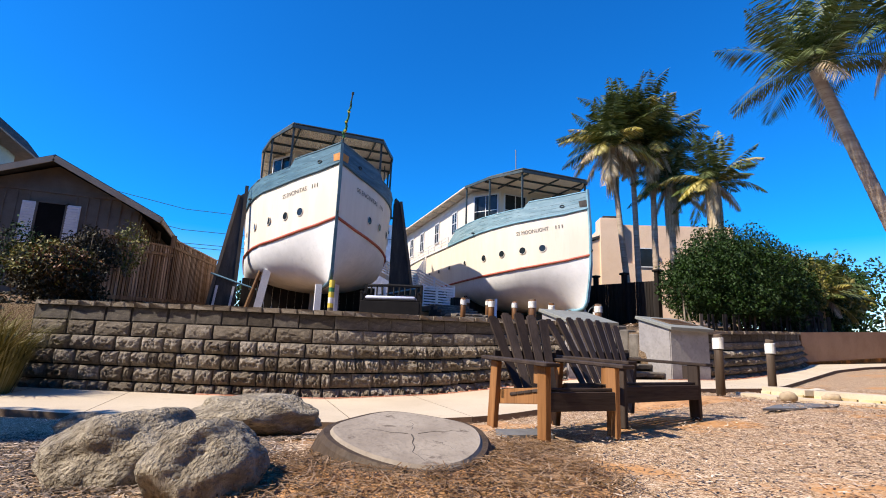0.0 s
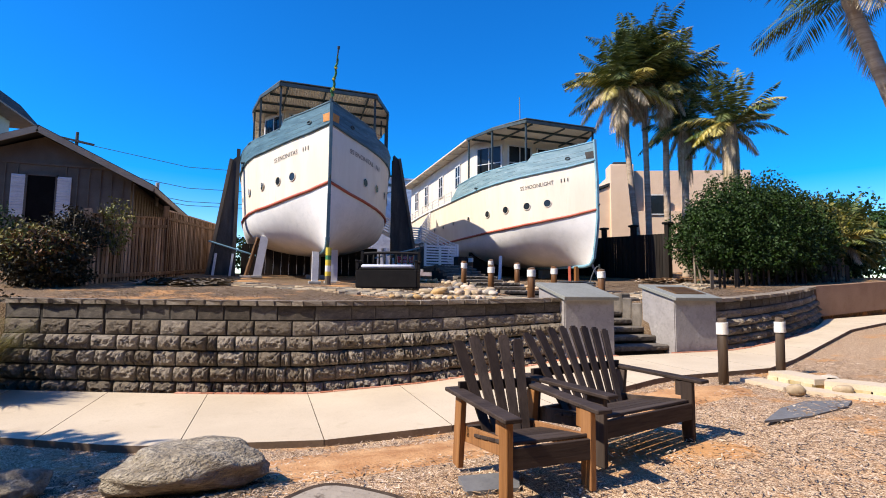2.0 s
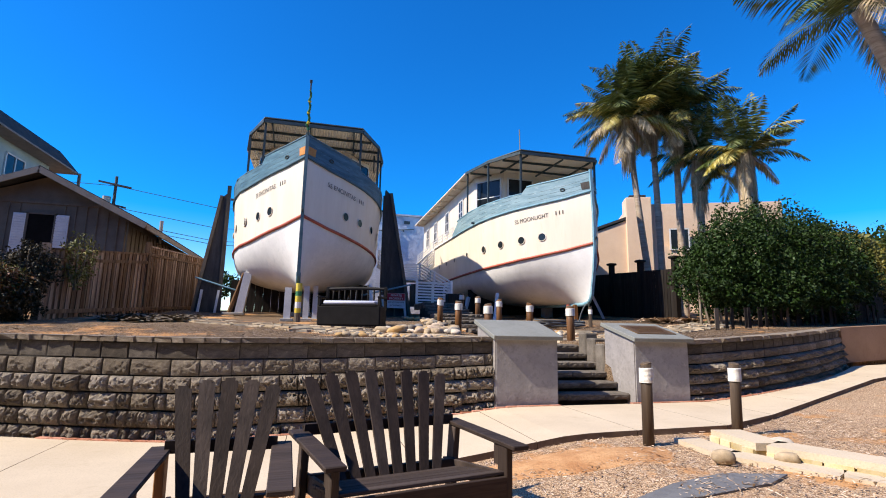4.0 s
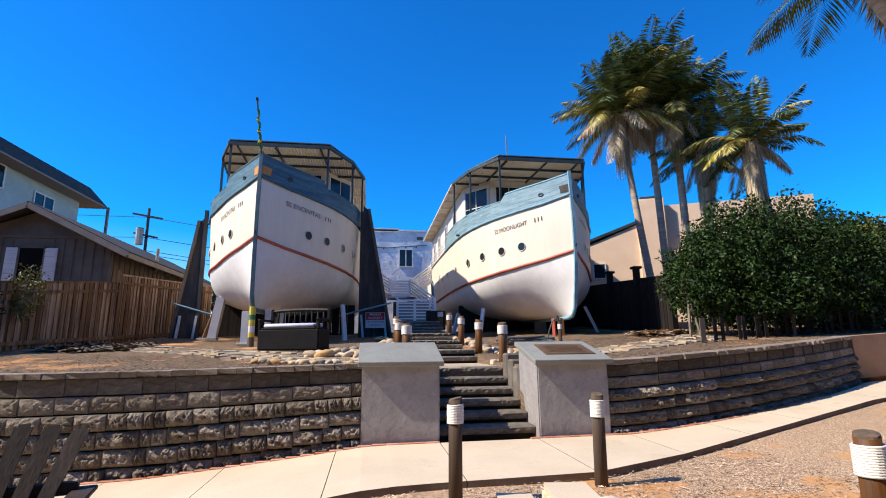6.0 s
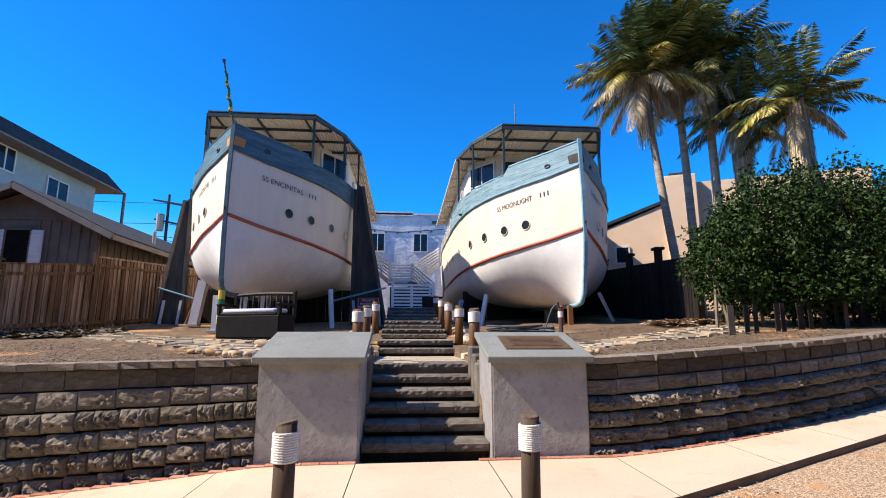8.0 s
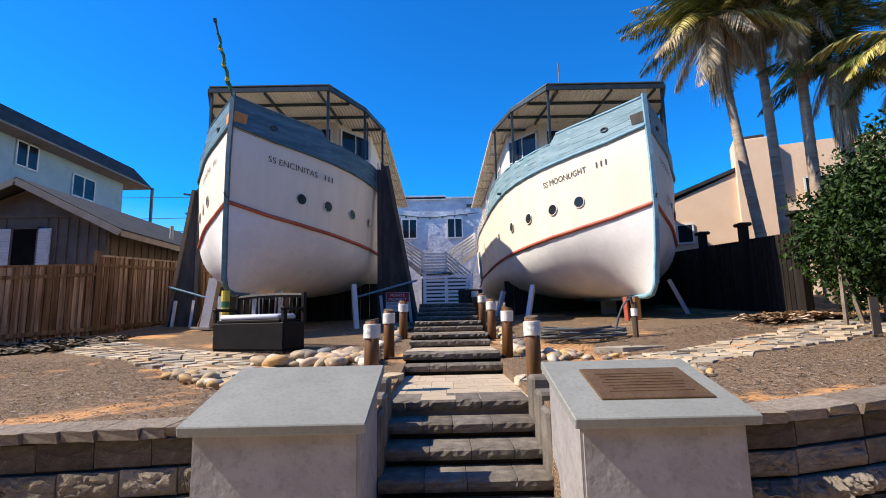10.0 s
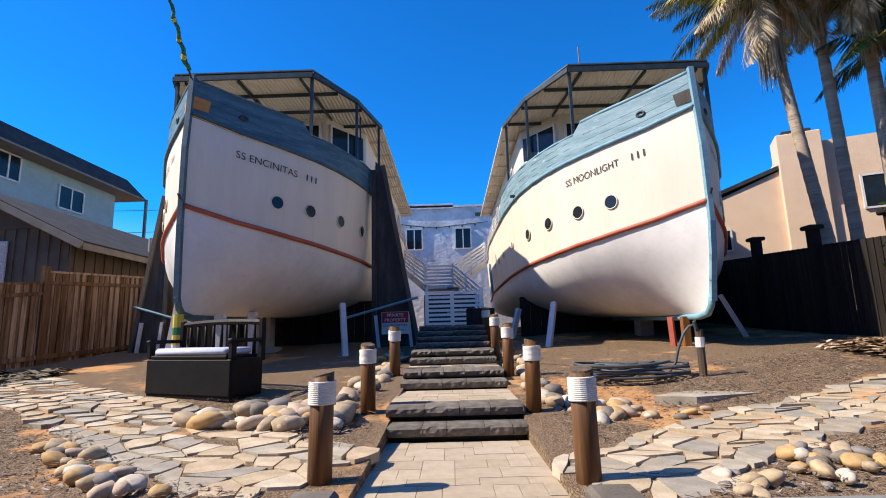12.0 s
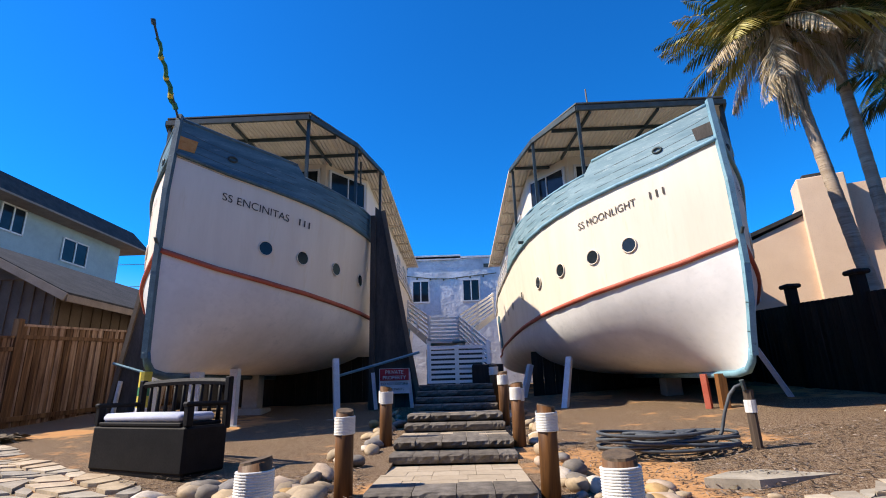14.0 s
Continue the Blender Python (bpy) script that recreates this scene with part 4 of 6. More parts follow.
pier = thing("concrete_pier", (13.3, 20.6, 1.6), "stepped concrete pier under the hull", "pier", "piers under the boats")
part("base", boxm((13.3, 20.6, 1.72), (0.8, 0.7, 0.3), bevel=0.03), "concrete", pier)
part("column", boxm((13.3, 20.6, 2.3), (0.42, 0.42, 0.9), bevel=0.02), "concrete", pier)
copy_thing(pier, Matrix.Translation((12.6, 23.5, 1.75)))
copy_thing(pier, Matrix.Translation((2.2, 21.0, 1.65)))
# added near-black plank panels that stand in for the deep shade under the hulls
for cx, sy, nm in ((2.17, 22.6, "near-black plank panel added to deepen the shade under the boat"), (13.1, 22.6, "near-black plank panel added as shade under the boat")):
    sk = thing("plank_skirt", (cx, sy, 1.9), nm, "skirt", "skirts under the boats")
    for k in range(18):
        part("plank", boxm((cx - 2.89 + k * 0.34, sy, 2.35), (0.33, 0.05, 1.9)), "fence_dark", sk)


def buttress(x_in, side, y, label):
    """Tall tapering plywood buttress that holds the hull upright."""
    t = thing("hull_buttress", (x_in, y, 1.8), label, "buttress", "buttresses of the boat")
    bm = bmesh.new()
    foot, top = (1.25, 7.3) if side > 0 else (0.95, 6.75)
    prof = [(0, 1.6), (side * foot, 1.6), (side * 0.22, top), (0, top + 0.2)]
    a = [bm.verts.new((x_in + v, y - 0.16, z)) for v, z in prof]
    b = [bm.verts.new((x_in + v, y + 0.16, z)) for v, z in prof]
    bm.faces.new(a), bm.faces.new(b)
    for i in range(4):
        bm.faces.new((a[i], a[(i + 1) % 4], b[(i + 1) % 4], b[i]))
    part("panel", bm, "buttress", t)
    part("edge_timber", barm((x_in + side * (foot + 0.05), y - 0.18, 1.6), (x_in + side * 0.24, y - 0.18, top + 0.05), 0.10, 0.12), "siding", t, "grey edge timber")
    part("upright", barm((x_in - side * 0.04, y - 0.2, 1.6), (x_in - side * 0.04, y - 0.2, top + 0.5 if side < 0 else 7.2), 0.12, 0.14), "buttress", t)
    part("pipe", tubem([(x_in - side * 0.9, y - 0.24, 2.7), (x_in + side * foot, y - 0.24, 3.25)], 0.04, 6), "trim", t, "pale blue pipe")
    for v in (0.1, foot - 0.2):
        part("stay", barm((x_in + side * v, y - 0.25, 1.75), (x_in + side * (v - 0.1), y - 0.25, 2.75), 0.08, 0.09), "post_white", t)


buttress(5.55, 1, 20.9, "tall dark plywood buttress beside the stairs")
buttress(-1.15, -1, 21.6, "tall dark plywood buttress beside the fence")

# ---- sign ----
sg = thing("private_property_sign", (6.1, 20.5, 2.0), "red and white private property sign", "sign")
part("board", boxm((6.14, 20.56, 2.52), (0.80, 0.03, 0.64)), "signwhite", sg)
part("red_panel", boxm((6.14, 20.53, 2.68), (0.76, 0.02, 0.30)), "signred", sg)


def words(txt, x, y, z, size, mat, parent):
    c = bpy.data.curves.new("words", "FONT")
    c.body, c.size, c.align_x, c.extrude = txt, size, "CENTER", 0.002
    o = new("words_tmp", c)
    me = bpy.data.meshes.new_from_object(o.evaluated_get(bpy.context.evaluated_depsgraph_get()))
    bpy.data.objects.remove(o)
    me.materials.clear()
    me.materials.append(M[mat])
    w = new("wording", me)
    w.parent = parent
    w.matrix_basis = Matrix.Translation(-origin_of(parent)) @ pose(x, y, z, 90, 0, 0)


words("PRIVATE", 6.14, 20.505, 2.7, 0.13, "signwhite", sg)
words("PROPERTY", 6.14, 20.505, 2.56, 0.13, "signwhite", sg)
words("DO NOT DISTURB", 6.14, 20.53, 2.42, 0.085, "letters", sg)
words("OCCUPANTS", 6.14, 20.53, 2.28, 0.085, "letters", sg)
part("stake", boxm((6.1, 20.60, 2.1), (0.06, 0.05, 0.9)), "siding", sg)

# ---- white stairs, rails and the building behind ----
ws = thing("white_stair", (7.7, 20.6, 2.4), "white timber stair with slatted rails and a slatted gate", "stairs")
gt = part("gate_frame", boxm((7.80, 20.66, 2.90), (0.11, 0.07, 1.02)), "whiterail", ws, "slatted white gate")
for k in range(8):
    part("slat", boxm((7.85, 20.62, 2.46 + 0.128 * k), (1.6, 0.035, 0.074)), "whiterail", gt)
for x in (7.06, 8.64):
    part("post", boxm((x, 20.6, 2.95), (0.1, 0.1, 1.05)), "whiterail", gt)
# dark sheet behind the gate stands in for the shadow beneath landing and stair
part("shadow_panel", boxm((7.8, 21.6, 2.85), (1.75, 0.05, 1.05)), "buttress", ws, "dark panel added for the shadow under the landing")
for k in range(7):
    part("tread", boxm((8.15, 21.0 + 0.40 * k, 2.6 + 0.19 * k), (1.0, 0.34, 0.05)), "concrete", ws)
part("landing", boxm((7.36, 24.5, 3.84), (1.2, 1.1, 0.14)), "whiterail", ws)
for x in (6.87, 7.86):
    part("post", boxm((x, 24.0, 4.28), (0.1, 0.1, 0.85)), "whiterail", ws)
for k in range(6):
    part("slat", boxm((7.36, 23.98, 3.98 + 0.124 * k), (1.0, 0.035, 0.075)), "whiterail", ws)
for (xa, ya, za), (xb, yb, zb) in (((8.72, 20.9, 3.45), (7.86, 24.0, 4.66)), ((6.87, 24.0, 4.66), (5.92, 26.0, 5.58)), ((7.86, 24.0, 4.66), (9.3, 27.0, 5.95))):
    for k in range(5):
        part("sloping_rail", barm((xa, ya, za - 0.15 * k), (xb, yb, zb - 0.15 * k), 0.04, 0.07), "whiterail", ws)
    part("stringer", barm((xa, ya, za - 0.86), (xb, yb, zb - 0.86), 0.06, 0.24), "whiterail", ws)
    for f in (0.02, 0.5, 0.98):
        x, y, z = xa + (xb - xa) * f, ya + (yb - ya) * f, za + (zb - za) * f
        part("post", boxm((x, y, z - 0.42), (0.08, 0.08, 0.95)), "whiterail", ws)
dk = thing("wooden_crate", (8.5, 19.9, 2.1), "dark wooden box beside the steps", "box")
part("body", boxm((8.55, 19.6, 2.45), (0.75, 0.5, 0.75), bevel=0.02), "fence_dark", dk)

wb = thing("white_building", (7.5, 42, 2), "white rough stucco building with blue-tinted windows", "building")
part("wall", boxm((7.3, 43, 5.8), (16, 6, 10.2)), "whitewall", wb)
part("parapet", boxm((6.4, 42.9, 11.0), (3.4, 6.0, 0.35)), "whitewall", wb)
part("roof", boxm((7.3, 43, 10.98), (16.2, 6.2, 0.14)), "whitewall", wb)
for x in (5.34, 8.74):
    w = part("window", boxm((x, 39.98, 8.66), (1.05, 0.06, 1.4)), "glass", wb)
    fb = bmesh.new()
    for s in (-0.55, 0.0, 0.55):
        box(fb, (x + s, 39.95, 8.66), (0.07, 0.08, 1.5))
    for z in (7.93, 9.39):
        box(fb, (x, 39.95, z), (1.2, 0.1, 0.09))
    part("window_frame", fb, "post_white", w)
for x in (4.2, 9.9):
    part("vent", boxm((x, 39.97, 10.35), (0.5, 0.05, 0.25)), "steel", wb)
sl = thing("string_lights", (7, 39, 9), "string of small bulbs across the white wall", "string lights")
part("cable", tubem([(3.5, 39.98, 9.9), (6, 39.97, 9.55), (7.2, 39.97, 9.5), (10.5, 39.98, 9.8)], 0.03, 4), "steel", sl)
for k in range(7):
    part("bulb", boxm((4.2 + 0.9 * k, 39.95, 9.46 + 0.05 * abs(k - 3)), (0.12, 0.1, 0.16), bevel=0.03), "steel", sl)

# ---- fences ----
def left_fence():
    t = thing("board_fence", (-3.5, 19, 1.5), "weathered redwood board fence between the houses", "fence")
    segs = [((-4.35, 14.6), (-3.35, 19.4), 3.25, 3.85), ((-3.35, 19.4), (-2.35, 27.0), 4.15, 4.6)]
    rnd = random.Random(4)
    for (xa, ya), (xb, yb), za, zb in segs:
        ln = math.hypot(xb - xa, yb - ya)
        n = int(ln / 0.105)
        ang = math.atan2(yb - ya, xb - xa)
        for k in range(n):
            f = (k + 0.5) / n
            x, y = xa + (xb - xa) * f, ya + (yb - ya) * f
            zt = za + (zb - za) * f
            z0 = terrace_z(x, y) - 0.05
            off = 0.024 if k % 2 else 0.0
            part("board", boxm((x + off, y, (zt + z0) / 2 + rnd.uniform(-0.01, 0.01)), (0.125 if k % 2 else 0.15, 0.022, zt - z0), rz=ang + rnd.uniform(-0.03, 0.03)), "fence", t)
        part("top_rail", barm((xa, ya, za), (xb, yb, zb), 0.12, 0.06), "fence", t)
        part("mid_rail", barm((xa + 0.05, ya, za - 0.3), (xb + 0.05, yb, zb - 0.3), 0.05, 0.10), "fence", t)
        part("bottom_rail", barm((xa + 0.06, ya, terrace_z(xa, ya) + 0.2), (xb + 0.06, yb, terrace_z(xb, yb) + 0.2), 0.05, 0.12), "fence", t)
        part("post", boxm((xa, ya, (za + 0.15 + 0.9) / 2), (0.16, 0.16, za + 0.15 - 0.9)), "fence", t)


left_fence()


def right_fence():
    t = thing("dark_fence", (16.2, 18, 1.5), "black-stained board fence with capped posts", "fence")
    pts = [(16.4, 15.6), (16.3, 17.6), (16.2, 19.6), (16.1, 21.8), (16.0, 25.0)]
    for i, ((xa, ya), (xb, yb)) in enumerate(zip(pts, pts[1:])):
        za, zb = 4.05 + 0.1 * i, 4.1 + 0.1 * i
        ln = yb - ya
        n = int(ln / 0.16)
        for k in range(n):
            f = (k + 0.5) / n
            x, y = xa + (xb - xa) * f, ya + ln * f
            top = 3.85 + 0.1 * i + 0.12 * f
            part("board", boxm((x, y, (top + 1.3) / 2), (0.03, 0.15 if k % 7 else 0.125, top - 1.3)), "fence_dark", t)
        p = part("post", boxm((xa - 0.02, ya, 2.75 + 0.05 * i), (0.2, 0.2, 3.0 + 0.1 * i)), "fence_dark", t)
        part("cap", boxm((xa - 0.02, ya, 4.3 + 0.1 * i), (0.36, 0.36, 0.1), bevel=0.03), "fence_dark", p)


right_fence()
pk = thing("picket_fence", (17, 12.6, 1.5), "low weathered picket fence under the hedge", "fence")
for k in range(26):
    x = 15.0 + k * 0.35 + 0.09 * math.sin(k * 2.7)
    part("picket", boxm((x, 12.2 + 0.02 * (k % 3) + 0.12 * max(0, x - 16), 1.75 + 0.05 * (x - 15)), (0.10 if k % 5 else 0.15, 0.03, 0.75)), "siding" if k % 9 == 0 else "fence_dark", pk)
gate = thing("dark_gate", (23.5, 13.2, 1.6), "dark slatted gate beside the hedge", "gate")
for k in range(12):
    part("slat", boxm((22.2 + 0.26 * k, 13.2 + 0.1 * k, 2.6), (0.12, 0.04, 1.9)), "fence_dark", gate)
part("rail", barm((22.1, 13.2, 3.3), (25.2, 14.3, 3.35), 0.05, 0.1), "fence_dark", gate)
part("rail", barm((22.1, 13.2, 2.0), (25.2, 14.3, 2.05), 0.05, 0.1), "fence_dark", gate)
# tan planter past the block wall
pl = thing("tan_planter", (20.5, 12.2, 0.4), "low tan stucco planter wall", "planter")
part("wall", barm((18.1, wall_y(18.1) + 0.1, 1.06), (25.5, wall_y(25.5) + 0.1, 1.45), 0.3, 1.05), "tan", pl)

# ---- houses ----
def taupe_house():
    t = thing("taupe_house", (-8.4, 25, 1.8), "taupe board and batten house with a low gable roof", "house")
    y = 22.6
    gx, gz = -8.4, 7.42
    xl, xr = -13.4, -5.3
    ez = 5.75
    bm = bmesh.new()
    prof = [(xl, 1.5), (xr, 1.5), (xr, ez), (gx, gz - 0.12), (xl, ez - 0.4)]
    a = [bm.verts.new((x, y, z)) for x, z in prof]
    b = [bm.verts.new((x, y + 14, z)) for x, z in prof]
    bm.faces.new(a), bm.faces.new(b)
    for i in range(5):
        bm.faces.new((a[i], a[(i + 1) % 5], b[(i + 1) % 5], b[i]))
    wl = part("wall", bm, "siding", t)
    for k in range(21):
        x = xl + 0.2 + k * 0.40
        top = lin(x, (xl, gx, xr), (ez - 0.5, gz - 0.25, ez - 0.1))
        top = min(top, 6.2)
        if -8.95 < x < -7.75:
            continue
        part("batten", boxm((x, y - 0.02, (top + 1.6) / 2), (0.05, 0.04, top - 1.6)), "siding", wl)
    part("belt_board", boxm(((xl + xr) / 2 + 0.2, y - 0.03, 6.2), (3.4 * 2, 0.05, 0.12)), "siding", wl)
    for k in range(26):
        part("batten", boxm((xr + 0.02, y + 0.3 + 0.5 * k, 3.5), (0.04, 0.05, 4.0)), "siding", wl)
    # roof planes with fascia
    for (xa, za), (xb, zb) in (((gx, gz + 0.05), (xr + 1.0, 5.05 + 0.35)), ((gx, gz + 0.05), (xl - 0.8, 4.95))):
        bm = bmesh.new()
        q = [bm.verts.new(p) for p in ((xa, y - 0.7, za), (xb, y - 0.7, zb), (xb, y + 14.3, zb), (xa, y + 14.3, za))]
        q2 = [bm.verts.new(v.co + Vector((0, 0, 0.12))) for v in q]
        bm.faces.new(q), bm.faces.new(q2)
        for i in range(4):
            bm.faces.new((q[i], q[(i + 1) % 4], q2[(i + 1) % 4], q2[i]))
        r = part("roof", bm, "shingle", t, "dark shingle roof")
        part("barge_board", barm((xa, y - 0.74, za - 0.05), (xb, y - 0.74, zb - 0.05), 0.05, 0.24), "siding_trim", r)
        part("fascia", barm((xb, y - 0.7, zb - 0.06), (xb, y + 14.3, zb - 0.06), 0.05, 0.22), "siding_trim", r)
    w = part("window", boxm((-8.38, y - 0.03, 4.75), (0.92, 0.06, 1.9)), "void", t, "dark open window")
    fb = bmesh.new()
    for s in (-0.5, 0.5):
        box(fb, (-8.38 + s, y - 0.05, 4.75), (0.08, 0.08, 2.0))
    for s in (-0.98, 0.98):
        box(fb, (-8.38, y - 0.05, 4.75 + s), (1.08, 0.08, 0.08))
    part("window_frame", fb, "siding", w)
    for x in (-9.12, -7.64):
        s = part("shutter", boxm((x, y - 0.06, 4.85), (0.5, 0.05, 1.7)), "post_white", t, "white louvred shutter")
        for k in range(15):
            part("louvre", boxm((x, y - 0.10, 4.1 + 0.107 * k), (0.42, 0.02, 0.075), rx=0.5), "post_white", s)
    part("vent_pipe", tubem([(-5.2, 27.0, 5.4), (-5.2, 27.0, 6.6)], 0.09, 8), "concrete", t)


taupe_house()


def blue_house():
    t = thing("blue_house", (-22, 38, 3), "two-storey pale blue stucco house with a dark overhanging roof", "house")
    part("wall", boxm((-23.2, 36.0, 8.0), (10.0, 14.0, 11.6)), "bluestucco", t)
    bm = bmesh.new()
    lo = [(-29, 27.5), (-16.9, 27.5), (-16.9, 44.8), (-29, 44.8)]
    hi = [(-28, 28.5), (-18.0, 28.5), (-18.0, 43.9), (-28, 43.9)]
    a = [bm.verts.new((x, y, 13.55)) for x, y in lo]
    b = [bm.verts.new((x, y, 15.0)) for x, y in hi]
    bm.faces.new(a), bm.faces.new(b)
    for i in range(4):
        bm.faces.new((a[i], a[(i + 1) % 4], b[(i + 1) % 4], b[i]))
    r = part("roof", bm, "shingle", t, "dark shingle mansard edge")
    part("soffit", boxm((-23, 36.2, 13.5), (12.2, 17.4, 0.12)), "siding_trim", r)
    for y, z, w in ((38.6, 11.9, 2.2), (33.6, 12.6, 1.6), (33.8, 9.6, 1.3)):
        g = part("window", boxm((-18.18, y, z), (0.06, w, 1.5)), "glass", t)
        fb = bmesh.new()
        for s in (-0.5, 0, 0.5):
            box(fb, (-18.14, y + s * w, z), (0.08, 0.09, 1.6))
        for s in (-0.77, 0.77):
            box(fb, (-18.14, y, z + s), (0.08, w + 0.1, 0.09))
        part("window_frame", fb, "post_white", g)
    bal = part("balcony", boxm((-17.4, 43.6, 9.3), (1.6, 2.4, 0.2)), "bluestucco", t)
    part("rail", boxm((-16.65, 43.6, 10.25), (0.06, 2.4, 0.06)), "post_white", bal)
    for k in range(9):
        part("baluster", boxm((-16.65, 42.45 + 0.28 * k, 9.8), (0.03, 0.03, 0.9)), "post_white", bal)
    part("corner_post", boxm((-16.75, 44.6, 11.4), (0.18, 0.18, 4.2)), "siding_trim", t)


blue_house()


def beige_house():
    t = thing("beige_house", (24, 30, 3), "beige stucco house with a chimney behind the fence", "house")
    bm = bmesh.new()
    # wing facing the boats: low eave rising to the main block
    prism(bm, [(17.0, 25.0), (30, 25.0), (30, 36), (17.0, 36)], 2.0, 6.6)
    part("wall", bm, "beige", t)
    bm = bmesh.new()
    q = [(16.7, 24.9, 6.7), (21.2, 24.9, 8.3), (21.2, 36, 8.3), (16.7, 36, 6.7)]
    a = [bm.verts.new(p) for p in q]
    b = [bm.verts.new((x, y, z + 0.16)) for x, y, z in q]
    bm.faces.new(a), bm.faces.new(b)
    for i in range(4):
        bm.faces.new((a[i], a[(i + 1) % 4], b[(i + 1) % 4], b[i]))
    part("roof", bm, "shingle", t, "grey pitched roof")
    bm = bmesh.new()
    v = [bm.verts.new(p) for p in ((17.0, 25.0, 6.6), (21.2, 25.0, 6.6), (21.2, 25.0, 8.25))]
    w = [bm.verts.new(p) for p in ((17.0, 36, 6.6), (21.2, 36, 6.6), (21.2, 36, 8.25))]
    bm.faces.new(v), bm.faces.new(w)
    for i in range(3):
        bm.faces.new((v[i], v[(i + 1) % 3], w[(i + 1) % 3], w[i]))
    part("gable_wall", bm, "beige", t)
    part("upper_wall", boxm((25.8, 30.5, 7.5), (8.6, 10.5, 3.6)), "beige", t)
    ch = part("chimney", boxm((21.9, 25.4, 7.2), (1.5, 1.2, 4.9), bevel=0.03), "beige", t, "beige stucco chimney")
    part("chimney_cap", boxm((21.9, 25.4, 9.72), (1.0, 0.8, 0.25), bevel=0.03), "shingle", ch)
    for x, z, wd, hh in ((18.9, 5.6, 0.6, 0.8), (24.2, 7.0, 1.0, 1.2)):
        g = part("window", boxm((x, 24.97, z), (wd, 0.06, hh)), "glass", t)
        fb = bmesh.new()
        for s in (-0.5, 0.5):
            box(fb, (x + s * (wd + 0.06), 24.96, z), (0.07, 0.08, hh + 0.1))
            box(fb, (x, 24.96, z + s * (hh + 0.06)), (wd + 0.1, 0.08, 0.07))
        part("window_frame", fb, "post_white", g)

    return t


bh = beige_house()
bh.matrix_basis = Matrix.Translation((21.9, 25.4, 0)) @ Matrix.Rotation(radians(-24), 4, "Z") @ Matrix.Translation((-21.9, -25.4, 0)) @ bh.matrix_basis

# utility pole and wires
up = thing("utility_pole", (-17.7, 54.5, 2), "dark wooden utility pole with crossarms and a transformer", "utility pole")
part("pole", tubem([(-17.7, 54.5, 1.5), (-17.7, 54.5, 16.2)], 0.2, 8, 0.14), "buttress", up)
for z, w in ((15.3, 3.0), (13.2, 2.4)):
    part("crossarm", barm((-17.7 - w / 2, 54.3, z + 0.25), (-17.7 + w / 2, 54.3, z - 0.25), 0.14, 0.18), "buttress", up)
part("transformer", tubem([(-18.3, 54.3, 12.2), (-18.3, 54.3, 14.0)], 0.38, 10), "concrete", up)
for k, z in enumerate((15.2, 13.0, 11.6, 11.2)):
    part("wire", tubem([(-17.7, 54.4, z), (-8, 55, z - 1.4), (2, 55.6, z - 1.2)], 0.03, 4), "steel", up)
    part("wire", tubem([(-17.7, 54.4, z), (-30, 50, z - 1.0), (-50, 45, z)], 0.03, 4), "steel", up)

# ---- plants ----
def leaf_cloud(name, parent, centre, radii, n, size, mat, seed, shell=0.55):
    rng = np.random.default_rng(seed)
    d = rng.normal(size=(n, 3))
    d /= np.linalg.norm(d, axis=1)[:, None]
    r = rng.uniform(shell, 1.0, n) ** 0.6
    lump = 1 + 0.13 * np.sin(d[:, 0] * 7 + seed) * np.cos(d[:, 1] * 6) + 0.10 * np.sin(d[:, 2] * 9 + d[:, 0] * 5)
    p = np.array(centre) + d * r[:, None] * lump[:, None] * np.array(radii)
    a = rng.normal(size=(n, 3)); a[:, 2] -= 0.6
    a /= np.linalg.norm(a, axis=1)[:, None]
    b = np.cross(a, rng.normal(size=(n, 3)))
    b /= np.linalg.norm(b, axis=1)[:, None]
    c = np.cross(a, b)
    s = size * rng.uniform(0.6, 1.3, n)[:, None]
    v = np.stack([p, p + a * s * 0.45 + b * s * 0.26 + c * s * 0.08, p + a * s, p + a * s * 0.45 - b * s * 0.26 + c * s * 0.08], 1).reshape(-1, 3)
    f = np.arange(4 * n).reshape(-1, 4)
    return raw(name, v, f, mat, parent)


def hedge():
    t = thing("hedge", (18.5, 13.5, 1.3), "dense dark green leafy hedge with bare stems below", "hedge")
    lumps = [((16.3, 13.6, 3.4), (1.25, 1.3, 1.5)), ((17.3, 13.4, 4.0), (1.7, 1.5, 1.9)), ((19.2, 13.6, 4.2), (1.9, 1.6, 2.0)), ((21.2, 14.2, 4.1), (1.8, 1.6, 2.0)), ((18.0, 13.0, 2.9), (2.2, 1.2, 1.1)), ((20.5, 13.4, 3.0), (1.8, 1.2, 1.2)), ((22.6, 14.2, 3.6), (1.6, 1.4, 1.7))]
    for k, (c, r) in enumerate(lumps):
        leaf_cloud("foliage", t, c, r, 11500, 0.125, "leaf", 10 + k, shell=0.35)
    leaf_cloud("foliage", t, (24.4, 15.3, 4.2), (1.9, 1.5, 1.7), 5000, 0.17, "leaf_yel", 31)
    leaf_cloud("foliage", t, (27.2, 16.4, 3.6), (2.2, 1.5, 2.1), 5000, 0.2, "leaf", 32)
    rnd = random.Random(2)
    for k in range(16):
        x = 15.3 + k * 0.42
        part("stem", tubem([(x, 13.2, 1.2 + 0.05 * k), (x + rnd.uniform(-0.1, 0.1), 13.3, 2.0), (x + rnd.uniform(-0.3, 0.3), 13.5, 3.2)], 0.045, 5), "bark", t)


hedge()


